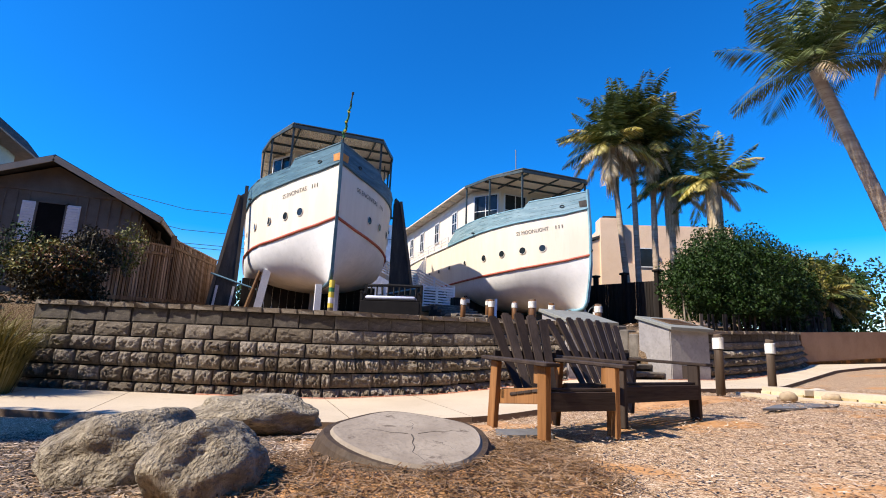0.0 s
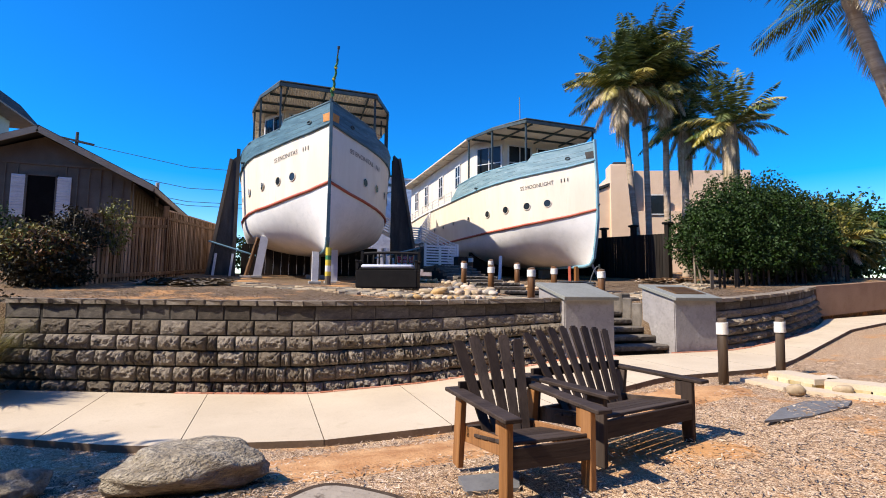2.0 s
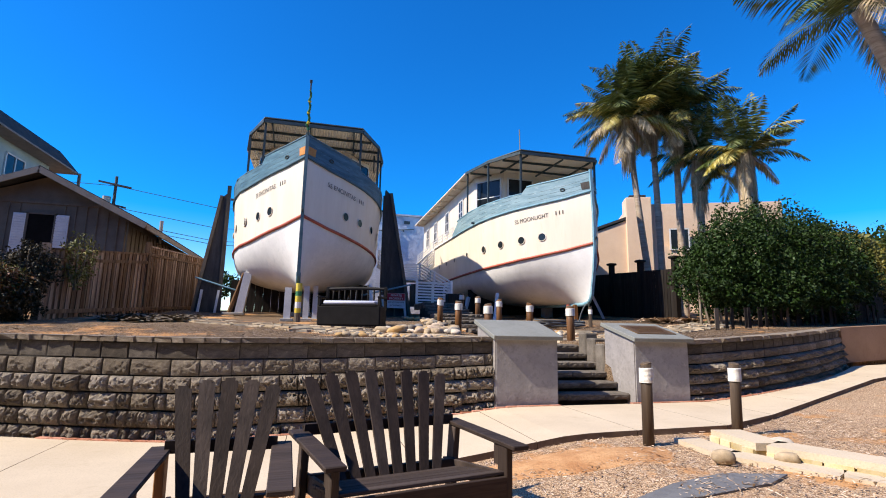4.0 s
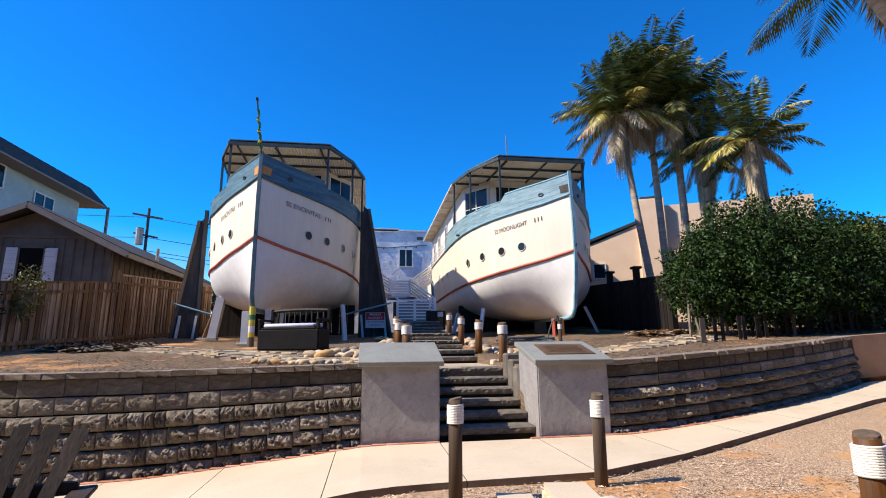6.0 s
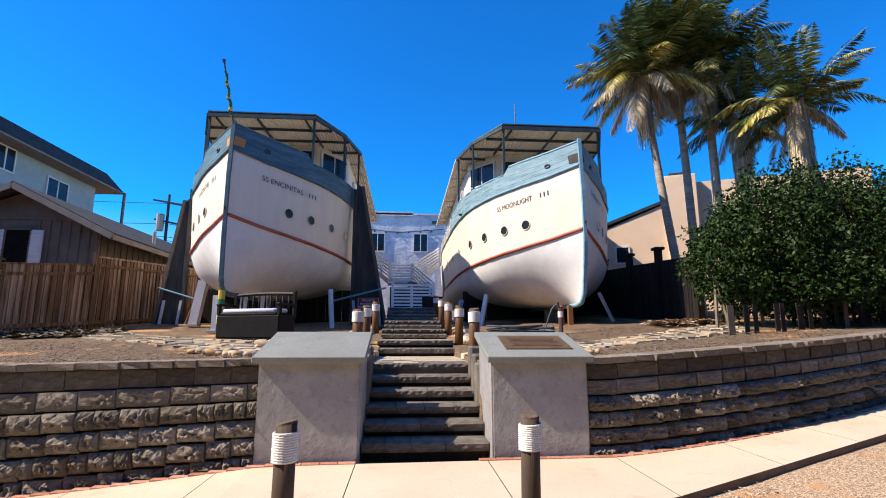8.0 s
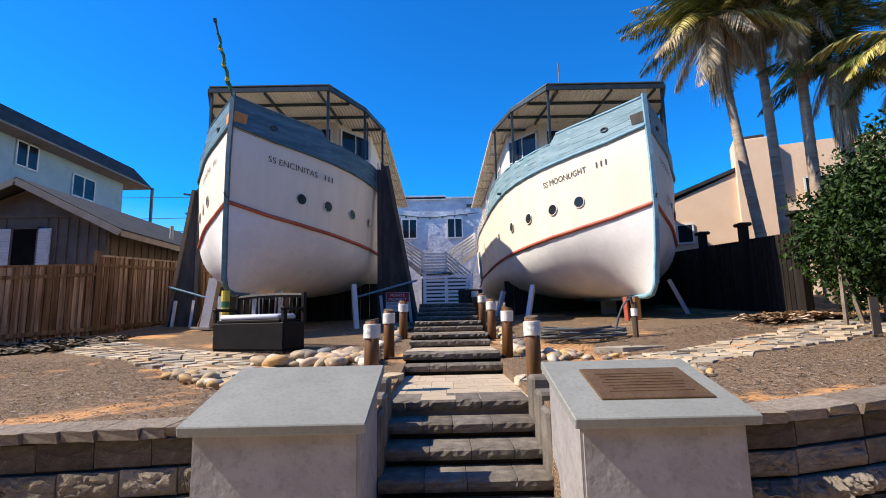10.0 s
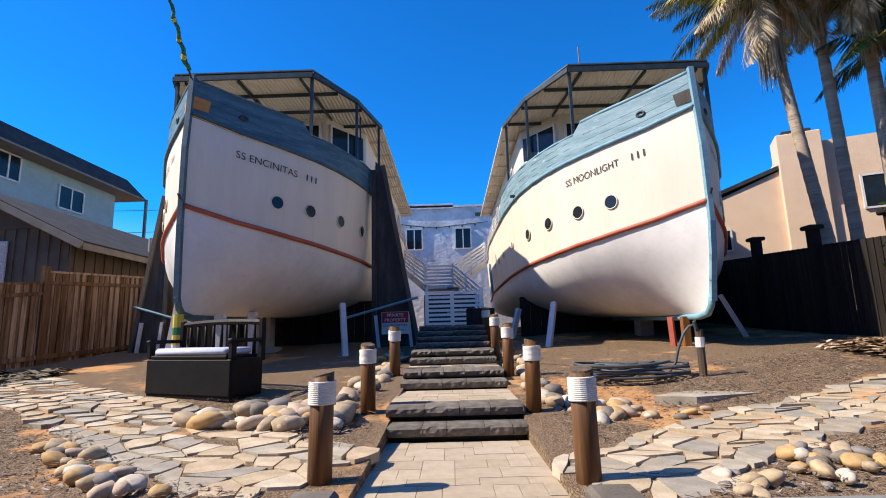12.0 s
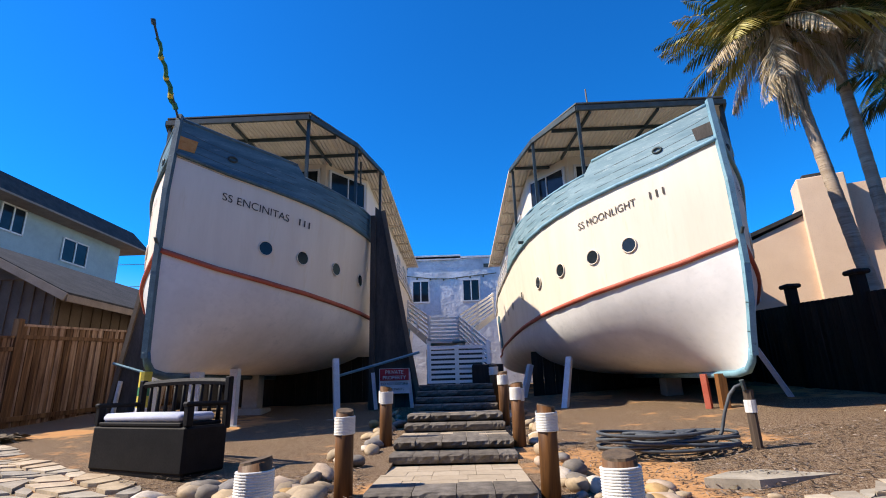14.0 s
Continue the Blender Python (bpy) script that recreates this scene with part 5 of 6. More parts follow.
def bush(at, r, mat, label, seed, n=3500):
    t = thing("bush", at, label, "bush", "bushes by the fence")
    leaf_cloud("foliage", t, (at[0], at[1], at[2] + r[2]), r, n, 0.095, mat, seed, shell=0.3)
    rnd = random.Random(seed)
    for k in range(6):
        part("stem", tubem([(at[0], at[1], at[2]), (at[0] + rnd.uniform(-0.5, 0.5), at[1] + rnd.uniform(-0.4, 0.4), at[2] + r[2] * 1.6)], 0.03, 5, 0.012), "bark", t)
    return t


bs = bush((-4.9, 13.8, 1.0), (1.0, 0.8, 0.85), "leaf_red", "dark bush with rusty leaf tips", 41, 9000)
leaf_cloud("new_growth", bs, (-5.0, 13.75, 2.2), (0.85, 0.7, 0.55), 1300, 0.10, "leaf_rust", 45)
leaf_cloud("young_foliage", bs, (-5.15, 13.7, 2.25), (0.95, 0.7, 0.6), 1500, 0.10, "leaf_yel", 47)
bush((-4.6, 14.4, 1.9), (0.7, 0.5, 0.75), "leaf_red", "low dark bush behind the wall", 42, 3200)
bush((-3.9, 15.4, 2.2), (0.5, 0.5, 0.85), "leaf_yel", "thin yellow-green leafy shrub", 43, 900)
bush((-6.1, 14.2, 1.6), (0.55, 0.5, 0.9), "leaf", "small leafy shrub with a bare stem", 44, 900)


def frond(V, F, hub, az, el, length, droop, leaf_len, rnd, width=0.075, hang=0.5):
    """A feather palm frond: an arching midrib with rows of narrow leaflets."""
    n = 46
    d0 = Vector((math.cos(az) * math.cos(el), math.sin(az) * math.cos(el), math.sin(el)))
    p = Vector(hub)
    pts = []
    for i in range(n + 1):
        pts.append(p.copy())
        d0 = (d0 + Vector((0, 0, -droop / n))).normalized()
        p = p + d0 * (length / n)
    for i in range(3, n):
        f = i / n
        d = (pts[i + 1] - pts[i]).normalized()
        side = d.cross(Vector((0, 0, 1)))
        if side.length < 1e-3:
            side = Vector((1, 0, 0))
        side.normalize()
        ll = leaf_len * (math.sin(math.pi * min(f * 0.9 + 0.12, 1)) ** 0.7) * rnd.uniform(0.8, 1.15)
        for s in (-1, 1):
            tip = pts[i] + (side * s * 0.75 + d * 0.55 + Vector((0, 0, -hang * rnd.uniform(0.6, 1.3)))).normalized() * ll
            mid = pts[i].lerp(tip, 0.5) + Vector((0, 0, 0.06 * ll))
            w = d * width * rnd.uniform(0.7, 1.2)
            k = len(V)
            V += [pts[i], mid + w * 0.5, tip, mid - w * 0.5]
            F.append((k, k + 1, k + 2, k + 3))
    for i in range(n):
        k = len(V)
        u = Vector((0, 0, 0.018 * (1 - i / n) + 0.006))
        V += [pts[i] + u, pts[i + 1] + u, pts[i + 1] - u, pts[i] - u]
        F.append((k, k + 1, k + 2, k + 3))


def palm(base, hub, r0, r1, label, seed, n=22, length=2.9, dry=8, yellow=5, skirt=True, leaf=0.62, bark="trunk"):
    t = thing("palm_tree", base, label, "palm tree", "palms")
    rnd = random.Random(seed)
    b, h = Vector(base), Vector(hub)
    pts = [b.lerp(h, f) + Vector((0.10 * math.sin(f * 3 + seed), 0.08 * math.sin(f * 2.3 + seed), 0)) for f in np.linspace(0, 1, 13)]
    fine = [pts[min(int(f), 11)].lerp(pts[min(int(f), 11) + 1], f - min(int(f), 11)) for f in np.linspace(0, 12, 61)]
    bm = tubem(fine, r0, 10, r1)
    for k, v in enumerate(bm.verts):
        v.co += (v.co - fine[k // 10]) * (0.05 if (k // 10) % 2 else 0.0)
    part("trunk", bm, bark, t, "", True)
    hubp = pts[-1]
    for name, count, mat, els, lens, droops in (("green_fronds", n, "frond", (0.15, 1.5), (0.8, 1.1), (0.6, 1.7)), ("yellow_fronds", yellow, "frond_y", (-0.1, 1.0), (0.8, 1.0), (1.0, 2.0)), ("dry_fronds", dry, "frond_d", (-1.0, 0.0), (0.55, 0.85), (1.2, 2.4))):
        V, F = [], []
        for k in range(count):
            az = 2.399 * k + rnd.uniform(-0.3, 0.3) + seed
            frond(V, F, hubp + Vector((0, 0, rnd.uniform(-0.25, 0.25))), az, rnd.uniform(*els), length * rnd.uniform(*lens), rnd.uniform(*droops), leaf * rnd.uniform(0.85, 1.1), rnd, hang=0.55 if mat != "frond_d" else 1.1)
        if F:
            raw(name, [tuple(v) for v in V], F, mat, t)
    if skirt:
        V, F = [], []
        for k in range(760):
            a = rnd.uniform(0, 6.283)
            z = rnd.uniform(-0.9, 0.1)
            r = r1 + rnd.uniform(0.0, 0.14)
            p = hubp + Vector((math.cos(a) * r, math.sin(a) * r, z))
            q = p + Vector((math.cos(a) * 0.10, math.sin(a) * 0.10, -rnd.uniform(0.6, 2.3)))
            w = Vector((-math.sin(a), math.cos(a), 0)) * 0.03
            kk = len(V)
            V += [p - w, p + w, q + w * 0.3, q - w * 0.3]
            F.append((kk, kk + 1, kk + 2, kk + 3))
        raw("dead_skirt", [tuple(v) for v in V], F, "frond_d", t)
    return t


palm((18.2, 19.2, 1.5), (16.9, 19.0, 11.6), 0.17, 0.12, "tall feather palm with a pale trunk", 3, 34, 3.4, 9, 10, True, 0.9)
palm((18.9, 19.4, 1.5), (18.2, 19.0, 13.0), 0.17, 0.12, "tall feather palm with dry fronds", 5, 38, 3.4, 8, 10, True, 0.9)
palm((19.6, 19.0, 1.5), (19.4, 18.6, 12.0), 0.18, 0.13, "feather palm with a hanging dry skirt", 8, 34, 3.3, 9, 8, True, 0.9)
palm((20.6, 18.8, 1.5), (20.3, 18.4, 9.8), 0.2, 0.14, "feather palm with dark fronds", 11, 22, 3.0, 5, 3, True, 0.7)
palm((22.0, 16.4, 1.5), (20.9, 16.2, 9.3), 0.22, 0.16, "shorter feather palm with yellow fronds", 14, 20, 3.0, 3, 7, True, 0.7)
palm((26.5, 10.2, 0.5), (19.3, 10.0, 11.9), 0.28, 0.21, "tall leaning queen palm", 17, 32, 4.2, 2, 0, False, 1.1)
palm((26.6, 8.2, 0.5), (21.6, 8.0, 13.2), 0.30, 0.24, "tall queen palm with a dark fibrous trunk", 27, 26, 4.0, 4, 0, True, 1.0, "bark")
palm((27.0, 15.5, 1.0), (27.0, 15.5, 3.8), 0.2, 0.16, "low bushy palm by the path", 21, 20, 2.6, 2, 5, False)
# distant trees over the far end of the pavement
for k, (x, y, z, r) in enumerate(((34, 24, 5.4, 2.8), (38, 28, 6.4, 3.2), (31, 27, 6.0, 2.4), (44, 26, 6.0, 3.4), (29.5, 17.0, 3.4, 1.9), (33, 19.5, 4.2, 2.5), (38, 22, 4.4, 3.0), (45, 22, 4.6, 3.6))):
    tr = thing("tree", (x, y, 0.8), "distant leafy green tree", "tree", "distant trees")
    part("trunk", tubem([(x, y, 0.6), (x, y, z)], 0.25, 7, 0.12), "bark", tr)
    leaf_cloud("crown", tr, (x, y, z + 0.6), (r, r, r * 0.9), 2200, 0.36, "leaf_yel" if k in (2, 4) else "leaf", 70 + k)
for k, (x, y, z, r) in enumerate(((-14, 60, 7.0, 3.0), (-9, 62, 6.0, 2.6), (-4, 64, 5.6, 3.4))):
    tr = thing("tree", (x, y, 2.0), "distant dark tree behind the houses", "tree", "distant trees")
    part("trunk", tubem([(x, y, 2.0), (x, y, z)], 0.25, 7, 0.12), "bark", tr)
    leaf_cloud("crown", tr, (x, y, z + 0.3), (r, r, r * 0.6), 1200, 0.5, "leaf", 80 + k)
# tree beside the street whose crown shades the boulders
tr = thing("tree", (-8.2, 3.6, -0.1), "street tree with open feathery crown", "tree")
part("trunk", tubem([(-8.2, 3.6, -0.3), (-8.1, 3.65, 2.5), (-8.0, 3.7, 4.4)], 0.2, 8, 0.12), "bark", tr)
leaf_cloud("crown", tr, (-8.0, 3.8, 4.8), (2.0, 1.7, 1.0), 5200, 0.24, "leaf", 91, shell=0.2)


def grass_clump(at, n, h, seed):
    t = thing("grass_clump", at, "tall dry ornamental grass by the wall", "grass")
    rnd = random.Random(seed)
    V, F = [], []
    for k in range(n):
        a = rnd.uniform(0, 6.283)
        r = rnd.uniform(0, 0.28)
        p = Vector((at[0] + r * math.cos(a), at[1] + r * math.sin(a), at[2]))
        out = Vector((math.cos(a), math.sin(a), 0))
        hh = h * rnd.uniform(0.5, 1.1)
        q1 = p + out * 0.18 * hh + Vector((0, 0, hh * 0.6))
        q2 = p + out * rnd.uniform(0.3, 0.8) * hh + Vector((0, 0, hh * rnd.uniform(0.6, 1.0)))
        w = Vector((-out.y, out.x, 0)) * 0.008
        i = len(V)
        V += [p - w, p + w, q1 + w, q1 - w, q2]
        F += [(i, i + 1, i + 2, i + 3), (i + 3, i + 2, i + 4)]
    raw("tuft", [tuple(v) for v in V], F, "grass", t)


grass_clump((-3.75, 8.0, -0.4), 900, 1.2, 1)
grass_clump((-4.3, 8.6, -0.4), 900, 1.45, 2)
grass_clump((-5.1, 9.2, -0.4), 900, 1.4, 3)
grass_clump((-6.2, 9.9, -0.4), 900, 1.4, 4)
bush((-5.0, 10.3, -0.3), (1.3, 0.7, 0.8), "leaf_red", "dark bush beyond the end of the wall", 46, 6000)

# ---- chairs ----
def adirondack(width, slats, label, legs="chair_leg"):
    """Wooden garden seat facing -y: feet on z = 0, middle of the front edge at the origin."""
    t = thing("garden_bench" if width > 1 else "garden_chair", (0, 0, 0), label, "bench" if width > 1 else "chair")
    w = width / 2
    for s in (-1, 1):
        part("front_leg", boxm((s * (w - 0.03), 0.04, 0.29), (0.055, 0.115, 0.58), bevel=0.006), legs, t, "worn leg")
        part("back_leg", boxm((s * (w - 0.03), 0.82, 0.29), (0.055, 0.115, 0.60), rx=0.10, bevel=0.006), legs, t, "worn leg")
        part("armrest", boxm((s * (w - 0.0), 0.40, 0.60), (0.135, 1.04, 0.032), rx=0.03, bevel=0.006), "chair_x", t)
        part("side_rail", boxm((s * (w - 0.075), 0.45, 0.30), (0.03, 0.86, 0.13), rx=-0.10, bevel=0.004), legs, t)
        part("arm_bracket", boxm((s * (w - 0.03), 0.12, 0.50), (0.04, 0.07, 0.14)), legs, t)
    part("front_apron", boxm((0, 0.0, 0.30), (width - 0.06, 0.03, 0.15), bevel=0.005), "chair_x", t)
    for k in range(5):
        part("seat_slat", boxm((0, 0.07 + k * 0.115, 0.385 - k * 0.018), (width - 0.09, 0.107, 0.026), rx=-0.15, bevel=0.005), "chair_x", t)
    part("back_rail", boxm((0, 0.72, 0.30), (width - 0.12, 0.05, 0.09)), "chair_x", t)
    part("back_rail", boxm((0, 0.84, 0.64), (width - 0.06, 0.04, 0.08)), "chair_x", t)
    for k in range(slats):
        f = (k - (slats - 1) / 2) / max((slats - 1) / 2, 1)
        x0 = f * (w - 0.14) * 0.72
        x1 = f * (w - 0.08)
        top = 1.06 - 0.05 * f * f
        a, b = Vector((x0, 0.62, 0.26)), Vector((x1, 0.98, top))
        wd0, wd1 = 0.075, 0.105
        n = Vector((0, -(b - a).z, (b - a).y)).normalized() * 0.011
        bm = bmesh.new()
        lo = [bm.verts.new(a + Vector((sx * wd0 / 2, 0, 0)) + n * sn) for sx, sn in ((-1, -1), (1, -1), (1, 1), (-1, 1))]
        hi = [bm.verts.new(b + Vector((sx * wd1 / 2, 0, 0)) + n * sn) for sx, sn in ((-1, -1), (1, -1), (1, 1), (-1, 1))]
        bm.faces.new(lo), bm.faces.new(hi)
        for i in range(4):
            bm.faces.new((lo[i], lo[(i + 1) % 4], hi[(i + 1) % 4], hi[i]))
        bmesh.ops.bevel(bm, geom=[e for e in bm.edges if e.verts[0] in hi and e.verts[1] in hi and abs(e.verts[0].co.x - e.verts[1].co.x) < 0.01], offset=0.02, segments=2, affect="EDGES")
        part("back_slat", bm, "chair", t)
    return t


c1 = adirondack(0.76, 5, "dark-stained wooden garden chair with worn orange legs, on mulch")
c1.matrix_basis = pose(2.30, 2.10, -0.18, 0, 0, 3)
c2 = adirondack(1.34, 8, "dark-stained two-seat wooden garden bench with a fanned back", "chair")
c2.matrix_basis = pose(3.60, 2.56, -0.15, 0, 0, 14)

# ---- rope-wrapped bollards ----
def bollard(label, r, h, wood_mat):
    t = thing("bollard", (0, 0, 0), label, "bollard", "rope-wrapped log bollards")
    bm = bmesh.new()
    tube(bm, [(0, 0, -0.2), (0, 0, h * 0.5), (0, 0, h - 0.01)], r * 1.02, 14, r * 0.97)
    for v in bm.verts:
        if v.co.z > h - 0.05:
            v.co.z += 0.22 * v.co.x
    part("log", bm, wood_mat, t, "", True)
    eg = tubem([(0, 0, h - 0.02), (0, 0, h + 0.004)], r * 0.965, 14, r * 0.92)
    for v in eg.verts:
        v.co.z += 0.22 * v.co.x
    part("end_grain", eg, "log_end", t)
    bm = bmesh.new()
    for k in range(12):
        z = h - 0.075 - k * 0.0148
        tube(bm, [(math.cos(a) * (r + 0.008), math.sin(a) * (r + 0.008), z + 0.003 * a) for a in np.linspace(0, 2 * math.pi, 17)], 0.0088, 5, caps=False)
    part("rope_band", bm, "rope", t, "white rope band", True)
    return t


b0 = bollard("oiled brown log bollard with a white rope band on the terrace", 0.095, 0.90, "bollard")
spots = [(6.70, 10.2, 1.0, 0.3), (8.76, 10.05, 1.0, 1.2), (6.68, 12.6, 1.18, 2.0), (8.74, 12.4, 1.18, 3.3), (6.75, 15.0, 1.42, 4.0), (8.72, 14.8, 1.42, 5.2), (8.70, 17.0, 1.66, 0.8), (8.66, 19.0, 1.9, 1.9)]
b0.matrix_basis = pose(*spots[0][:3], 0, 1.0, 17)
for x, y, z, a in spots[1:]:
    copy_thing(b0, pose(x, y, z, math.sin(a * 3) * 1.2, math.cos(a * 5) * 1.2, a * 57))
d0 = bollard("dark weathered log bollard with a white rope band by the pavement", 0.068, 0.90, "bollard_dark")
d0.matrix_basis = pose(6.79, 4.62, 0.0, 0, 0.5, 0)
copy_thing(d0, pose(8.42, 4.95, -0.02, 0.6, -0.8, 80))
b3 = bollard("oiled brown log bollard with a white rope band by the street", 0.072, 0.90, "bollard")
b3.matrix_basis = pose(8.90, 2.34, -0.03, 0.5, 0, 40)

# ---- storage bench ----
def storage_bench():
    t = thing("storage_bench", (0, 0, 0), "black plastic storage bench with a pale cushion and slatted back", "bench")
    part("box", boxm((0, 0.32, 0.30), (1.92, 0.62, 0.56), bevel=0.03), "plastic", t)
    part("plinth", boxm((0, 0.32, 0.02), (1.86, 0.58, 0.08)), "plastic", t)
    part("lid", boxm((0, 0.31, 0.60), (1.70, 0.60, 0.05), bevel=0.012), "plastic", t)
    part("cushion", boxm((0, 0.29, 0.68), (1.60, 0.54, 0.11), bevel=0.04), "cushion", t, "pale blue seat cushion", True)
    for s in (-1, 1):
        part("arm_post", boxm((s * 0.92, 0.06, 0.70), (0.09, 0.09, 0.24), bevel=0.012), "plastic", t)
        part("armrest", boxm((s * 0.92, 0.30, 0.84), (0.11, 0.62, 0.06), bevel=0.02), "plastic", t)
        part("back_post", boxm((s * 0.92, 0.62, 0.85), (0.09, 0.08, 0.66), bevel=0.012), "plastic", t)
    part("crest_rail", tubem([(f * 0.92, 0.63, 1.11 + 0.03 * (1 - f * f)) for f in np.linspace(-1, 1, 13)], 0.05, 6), "plastic", t)
    for k in range(9):
        x = -0.74 + k * 0.185
        part("spindle", tubem([(x, 0.63, 0.62), (x, 0.63, 0.8), (x, 0.63, 1.13)], 0.032, 7, 0.024), "plastic", t, "", True)
    return t


sbn = storage_bench()
sbn.matrix_basis = pose(3.70, 13.75, terrace_z(3.75, 13.9), 0, 0, -25)

# ---- stones ----
def stone_mesh(seed, mat, sub=2):
    rnd = random.Random(seed)
    bm = bmesh.new()
    bmesh.ops.create_icosphere(bm, subdivisions=sub, radius=0.5)
    o = Vector((rnd.uniform(0, 50), rnd.uniform(0, 50), 0))
    for v in bm.verts:
        k = 1 + 0.36 * noise.noise(v.co * 1.8 + o) + 0.14 * noise.noise(v.co * 5 + o)
        if sub > 2:
            k += 0.035 * noise.noise(v.co * 14 + o) + 0.02 * noise.noise(v.co * 27 + o)
        v.co *= k
        v.co.z *= 0.8
    me = bpy.data.meshes.new("stone")
    bm.to_mesh(me)
    bm.free()
    for p in me.polygons:
        p.use_smooth = True
    me.materials.append(M[mat])
    return me


COB = [stone_mesh(i, "cobble") for i in range(8)]
BOU = [stone_mesh(30 + i, "boulder", 5) for i in range(4)]


def cobble(x, y, s, rnd, mesh=None):
    if y > wall_y(x):
        z = terrace_z(x, y)
    else:
        z = low_z(x, y)
    o = new("cobble", mesh or rnd.choice(COB))
    o.matrix_basis = Matrix.Translation((x, y, z + s * 0.22)) @ Euler((rnd.uniform(-0.3, 0.3), rnd.uniform(-0.3, 0.3), rnd.uniform(0, 6.28))).to_matrix().to_4x4() @ Matrix.Diagonal((s * rnd.uniform(0.9, 1.4), s * rnd.uniform(0.8, 1.1), s * rnd.uniform(0.7, 0.95), 1))
    return tagged(o, "rounded buff and grey river cobble", "stone", "river cobbles by the path")


rs = random.Random(12)
def path_c(side, f):
    """Middle line of the flagstone paths that curve away from the landing."""
    if side < 0:
        st = (0, 0.12, 0.24, 0.38, 0.52, 0.66, 1.02)
        return Vector((lin(f, st, (6.75, 5.8, 4.8, 3.6, 2.2, 0.8, -2.6)), lin(f, st, (10.3, 10.85, 11.7, 12.75, 13.65, 14.6, 17.2)), 0))
    st = (0, 0.1, 0.25, 0.4, 0.55, 1.02)
    return Vector((lin(f, st, (8.75, 9.4, 10.3, 11.2, 12.2, 16.2)), lin(f, st, (10.0, 10.45, 11.1, 11.55, 11.95, 13.5)), 0))


def path_side(side, f, off):
    """A place beside the path: off is its distance from the middle line, towards the boats."""
    c = path_c(side, f)
    d = (path_c(side, f + 0.01) - path_c(side, f - 0.01)).normalized()
    return c + (Vector((-d.y, d.x, 0)) if side > 0 else Vector((d.y, -d.x, 0))) * off


for k in range(30):
    f = rs.uniform(0.05, 0.62)
    c = path_side(-1, 0.08 + 0.45 * f * f + 0.15 * f, -0.92 + rs.uniform(-0.16, 0.12))
    cobble(c.x, c.y, rs.uniform(0.10, 0.24), rs)
for k in range(60):
    x = 6.45 - abs(rs.gauss(0, 0.9))
    cobble(x, 12.1 + rs.uniform(-0.35, 0.45) + 0.22 * (6.4 - x), rs.uniform(0.12, 0.38), rs)
for k in range(36):
    f = rs.uniform(0.02, 0.45)
    c = path_side(1, 0.06 + f * 0.6, -0.75 + rs.uniform(-0.45, 0.25))
    cobble(c.x, c.y, rs.uniform(0.07, 0.19), rs)
for k in range(36):
    cobble(9.0 + abs(rs.gauss(0, 0.7)), 12.2 + rs.uniform(-0.4, 0.6), rs.uniform(0.12, 0.28), rs)
for side in (6.7, 8.82):
    for k in range(34):
        y = 12.8 + k * 0.19
        cobble(side + (-1 if side < 7 else 1) * rs.uniform(-0.05, 0.55), y, rs.uniform(0.14, 0.30), rs)


def flag_path(name, side, seed):
    rnd = random.Random(seed)
    t = tagged(new(name), "irregular buff flagstone path", "path", kind="structure")
    rows, cols = 5, 30
    grid = {}
    for i in range(cols + 1):
        for j in range(rows + 1):
            f = i / cols
            c = path_c(side, f)
            d = (path_c(side, f + 0.02) - path_c(side, f - 0.02)).normalized()
            n = Vector((-d.y, d.x, 0)) if side > 0 else Vector((d.y, -d.x, 0))
            w = (j / rows - 0.5) * (1.5 if side < 0 else 1.25)
            p = c + n * w + Vector((rnd.uniform(-0.13, 0.13), rnd.uniform(-0.12, 0.12), 0))
            if j % 2:
                p += d * 0.16
            grid[i, j] = p
    for i in range(cols):
        for j in range(rows):
            q = [grid[i, j], grid[i + 1, j], grid[i + 1, j + 1], grid[i, j + 1]]
            # cut some corners so that no two stones share a shape
            poly = []
            for k, p in enumerate(q):
                a, b = q[k - 1], q[(k + 1) % 4]
                if rnd.random() < 0.5:
                    poly += [p.lerp(a, rnd.uniform(0.12, 0.34)), p.lerp(b, rnd.uniform(0.12, 0.34))]
                else:
                    poly.append(p)
            c = sum(poly, Vector()) / len(poly)
            z = terrace_z(c.x, c.y) + rnd.uniform(0.018, 0.03)
            bm = prism(bmesh.new(), [((p.x - c.x) * 0.94, (p.y - c.y) * 0.94) for p in poly], -0.09, 0.0)
            me = bpy.data.meshes.new("flagstone")
            bmesh.ops.recalc_face_normals(bm, faces=bm.faces)
            bm.to_mesh(me)
            bm.free()
            me.materials.append(M["flag"])
            o = new("flagstone", me)
            o.parent = t
            o.matrix_basis = Matrix.Translation((c.x, c.y, z)) @ Euler((0.02 + rnd.uniform(-0.02, 0.02), rnd.uniform(-0.02, 0.02), 0)).to_matrix().to_4x4()


flag_path("flagstone_path_west", -1, 3)
flag_path("flagstone_path_east", 1, 4)
fs = thing("flat_stone_slab", (11.4, 13.3, 1.3), "flat grey stone slab beside the hose", "stone slab")
part("stone", prism(bmesh.new(), [(10.3, 12.62), (10.75, 12.45), (11.4, 12.62), (11.8, 12.75), (11.95, 13.1), (11.2, 13.12), (10.7, 12.95)], 1.15, 1.345), "flag", fs)

